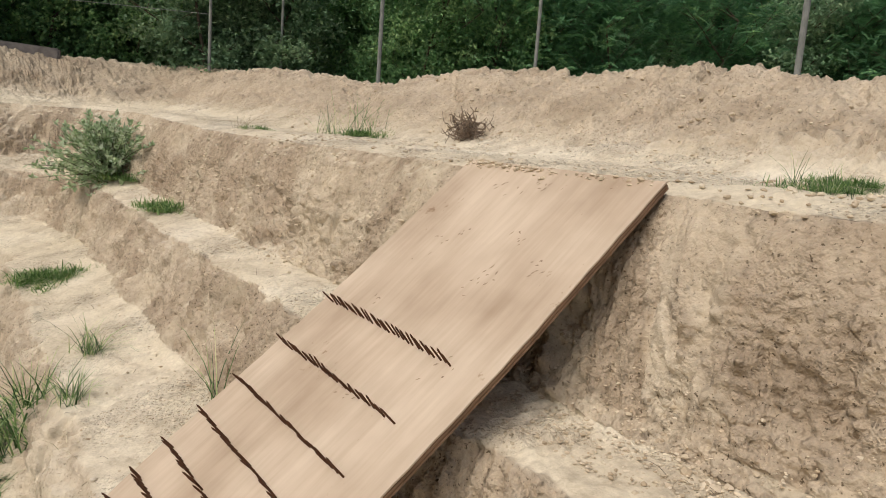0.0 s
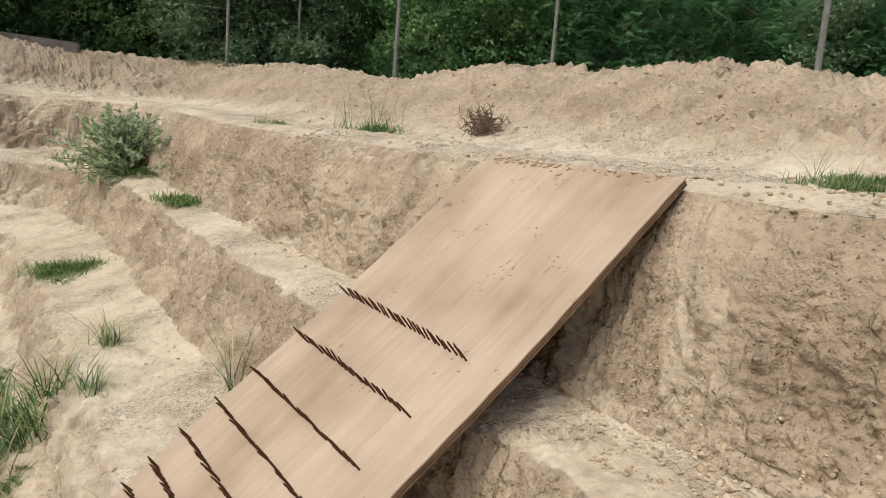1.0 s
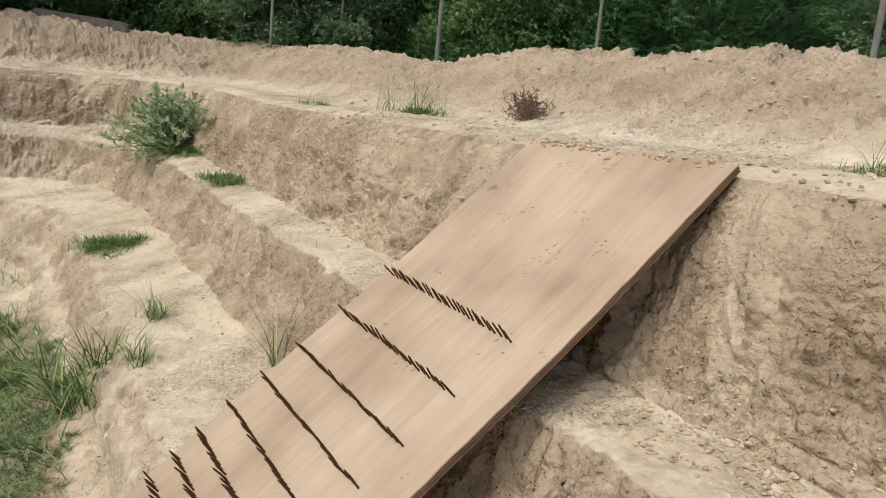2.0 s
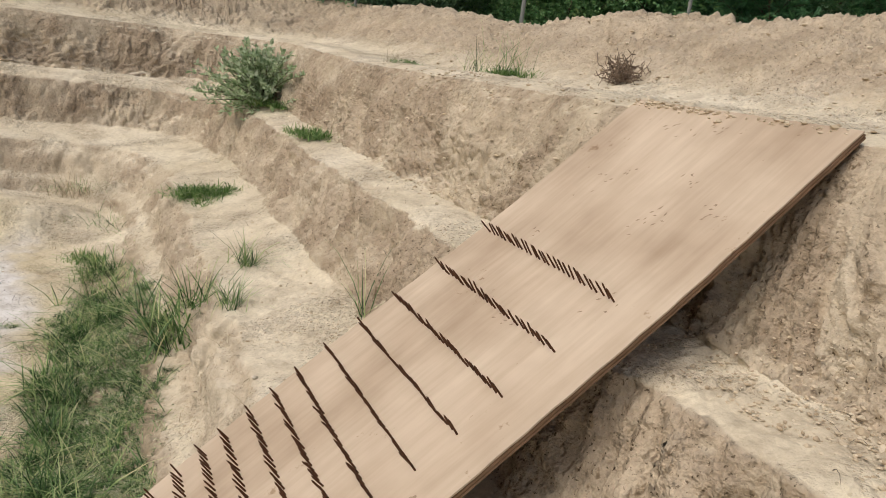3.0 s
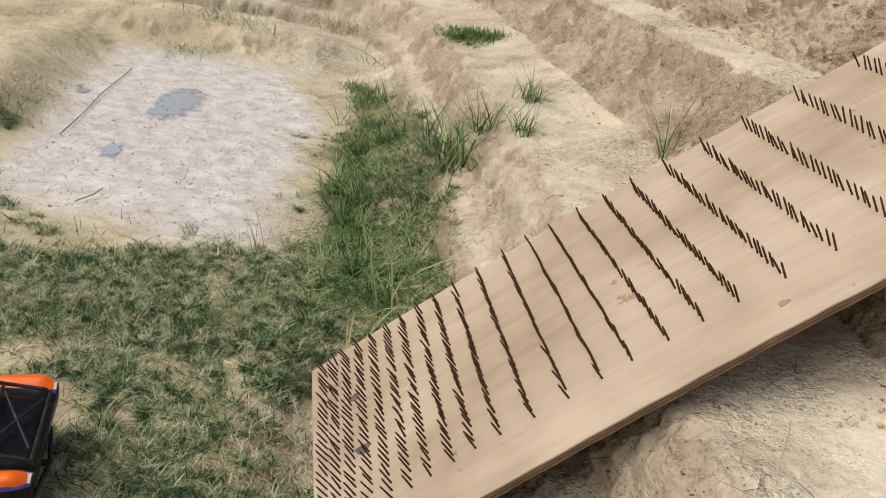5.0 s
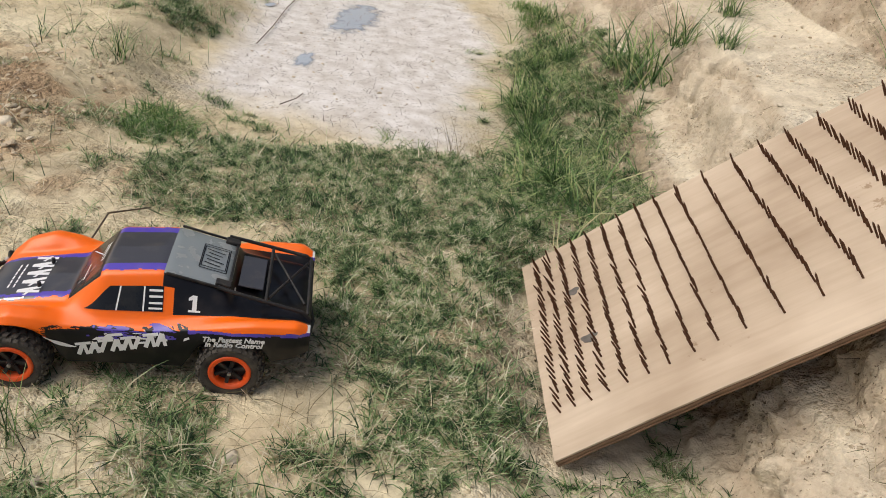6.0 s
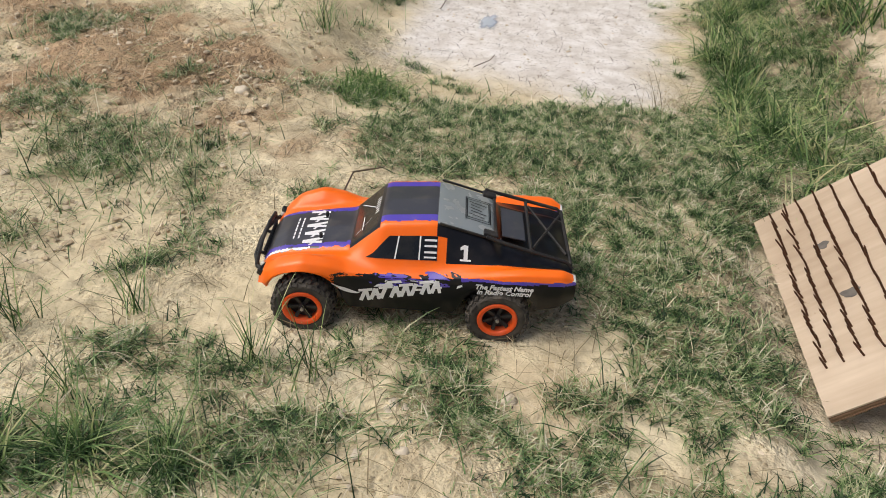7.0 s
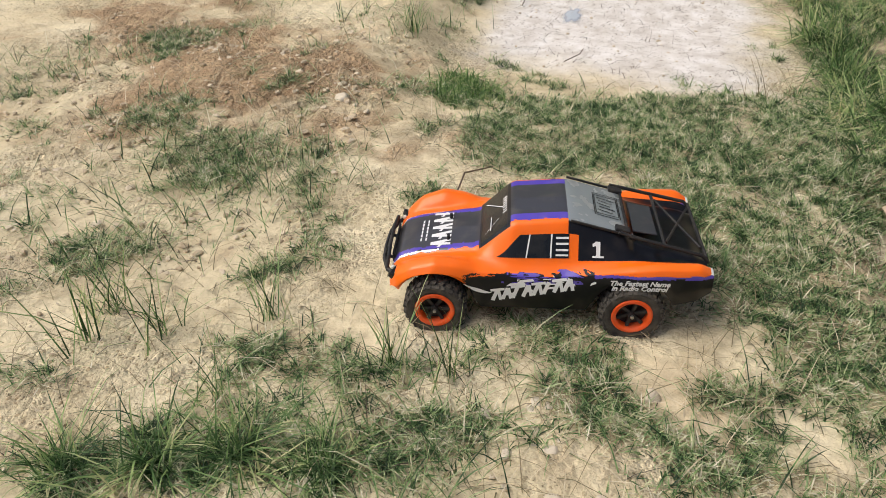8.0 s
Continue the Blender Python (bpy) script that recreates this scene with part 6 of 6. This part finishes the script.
    tyre = mesh_ob("tyre", v, f, RUBBER, wheel, "knobbly dusty black tyre", smooth=True)
    bm = bmesh.new()
    for q in range(26):
        a = 360 * q / 26
        for yy, sy, da, sk in ((0.0, 0.010, 0.0, 20), (0.0125, 0.010, 6.9, -15), (-0.0125, 0.010, 6.9, 15)):
            box(bm, pose(0, 0, 0, 0, a + da, 0) @ pose(0.0528, yy, 0, 0, 0, 0) @ pose(0, 0, 0, sk, 0, 0), 0.0042, sy, 0.0072)
        for sgn in (-1, 1):
            box(bm, pose(0, 0, 0, 0, a + (0 if q % 2 else 3), 0) @ pose(0.0492, sgn * 0.0192, 0, 0, 0, sgn * 38), 0.0046, 0.0062, 0.0066)
    part("tread", bm, RUBBER, wheel, "chunky tread blocks")
    v, f = lathe(rim_profile)
    mesh_ob("rim_ring", v, f, RIM, wheel, "bright orange rim ring", smooth=True)
    bm = bmesh.new()
    bmesh.ops.create_cone(bm, cap_ends=True, segments=24, radius1=0.0262, radius2=0.0262, depth=0.003, matrix=pose(0, 0.004, 0, 90, 0, 0))
    bmesh.ops.create_cone(bm, cap_ends=True, segments=12, radius1=0.0075, radius2=0.0055, depth=0.012, matrix=pose(0, 0.015, 0, -90, 0, 0))
    part("hub", bm, PLASTIC, wheel, "black hub")
    for q in range(6):
        bm = bmesh.new()
        box(bm, pose(0, 0, 0, 0, 60 * q, 0) @ pose(0.0155, 0.0125, 0, 0, 0, 8), 0.021, 0.006, 0.0062, 0.001)
        part("spoke", bm, PLASTIC, wheel)
    bm = bmesh.new()
    bmesh.ops.create_cone(bm, cap_ends=True, segments=6, radius1=0.0032, radius2=0.0032, depth=0.004, matrix=pose(0, 0.0225, 0, 90, 0, 0))
    part("wheel_nut", bm, STEEL, wheel)
    places = [(0.1675, 0.1265, 1, 0), (-0.1675, 0.1265, 1, 17), (0.1675, -0.1265, -1, 5), (-0.1675, -0.1265, -1, 31)]
    for i, (xx, yy, sgn, spin) in enumerate(places):
        m = pose(xx, yy, 0.0545, 0, spin, 0) @ pose(0, 0, 0, 0, 0, 0 if sgn > 0 else 180)
        if i == 0:
            wheel.matrix_basis = m
        else:
            copy_thing(wheel, m)
    # suspension
    for xx in (0.150, -0.150):
        for sgn in (-1, 1):
            bm = bmesh.new()
            tube(bm, [(xx, sgn * 0.045, 0.046), (xx + 0.01, sgn * 0.104, 0.048)], 0.005)
            tube(bm, [(xx + 0.02, sgn * 0.045, 0.064), (xx + 0.018, sgn * 0.104, 0.062)], 0.003)
            part("suspension_arm", bm, PLASTIC, truck)
            bm = bmesh.new()
            tube(bm, [(xx + 0.034, sgn * 0.085, 0.048), (xx + 0.034, sgn * 0.055, 0.112)], 0.0065, 10)
            shock = part("shock_absorber", bm, PLASTIC, truck)
            bm = bmesh.new()
            coil = []
            for t in range(49):
                a, s = t * 0.785, t / 48
                cx, cz = sgn * (0.085 - 0.024 * s), 0.050 + 0.050 * s
                coil.append((xx + 0.034 + 0.0085 * math.cos(a), cx + 0.0085 * math.sin(a), cz))
            tube(bm, coil, 0.0011, 5)
            part("spring", bm, STEEL, shock)
    return truck


truck = build_truck()
# the shell rides high over wheels, chassis and bumpers
for piece in truck.children:
    if piece.name.split(".")[0] not in ("wheel", "suspension_arm", "shock_absorber", "chassis", "skid_plate", "front_bumper", "rear_bumper"):
        piece.matrix_basis = pose(0, 0, 0.004) @ piece.matrix_basis
TRUCK_X, TRUCK_Y, TRUCK_HEADING = -1.452, 0.284, 222.5
truck.matrix_basis = pose(TRUCK_X, TRUCK_Y, ground_at(TRUCK_X, TRUCK_Y) - 0.004, 0, 0, TRUCK_HEADING)
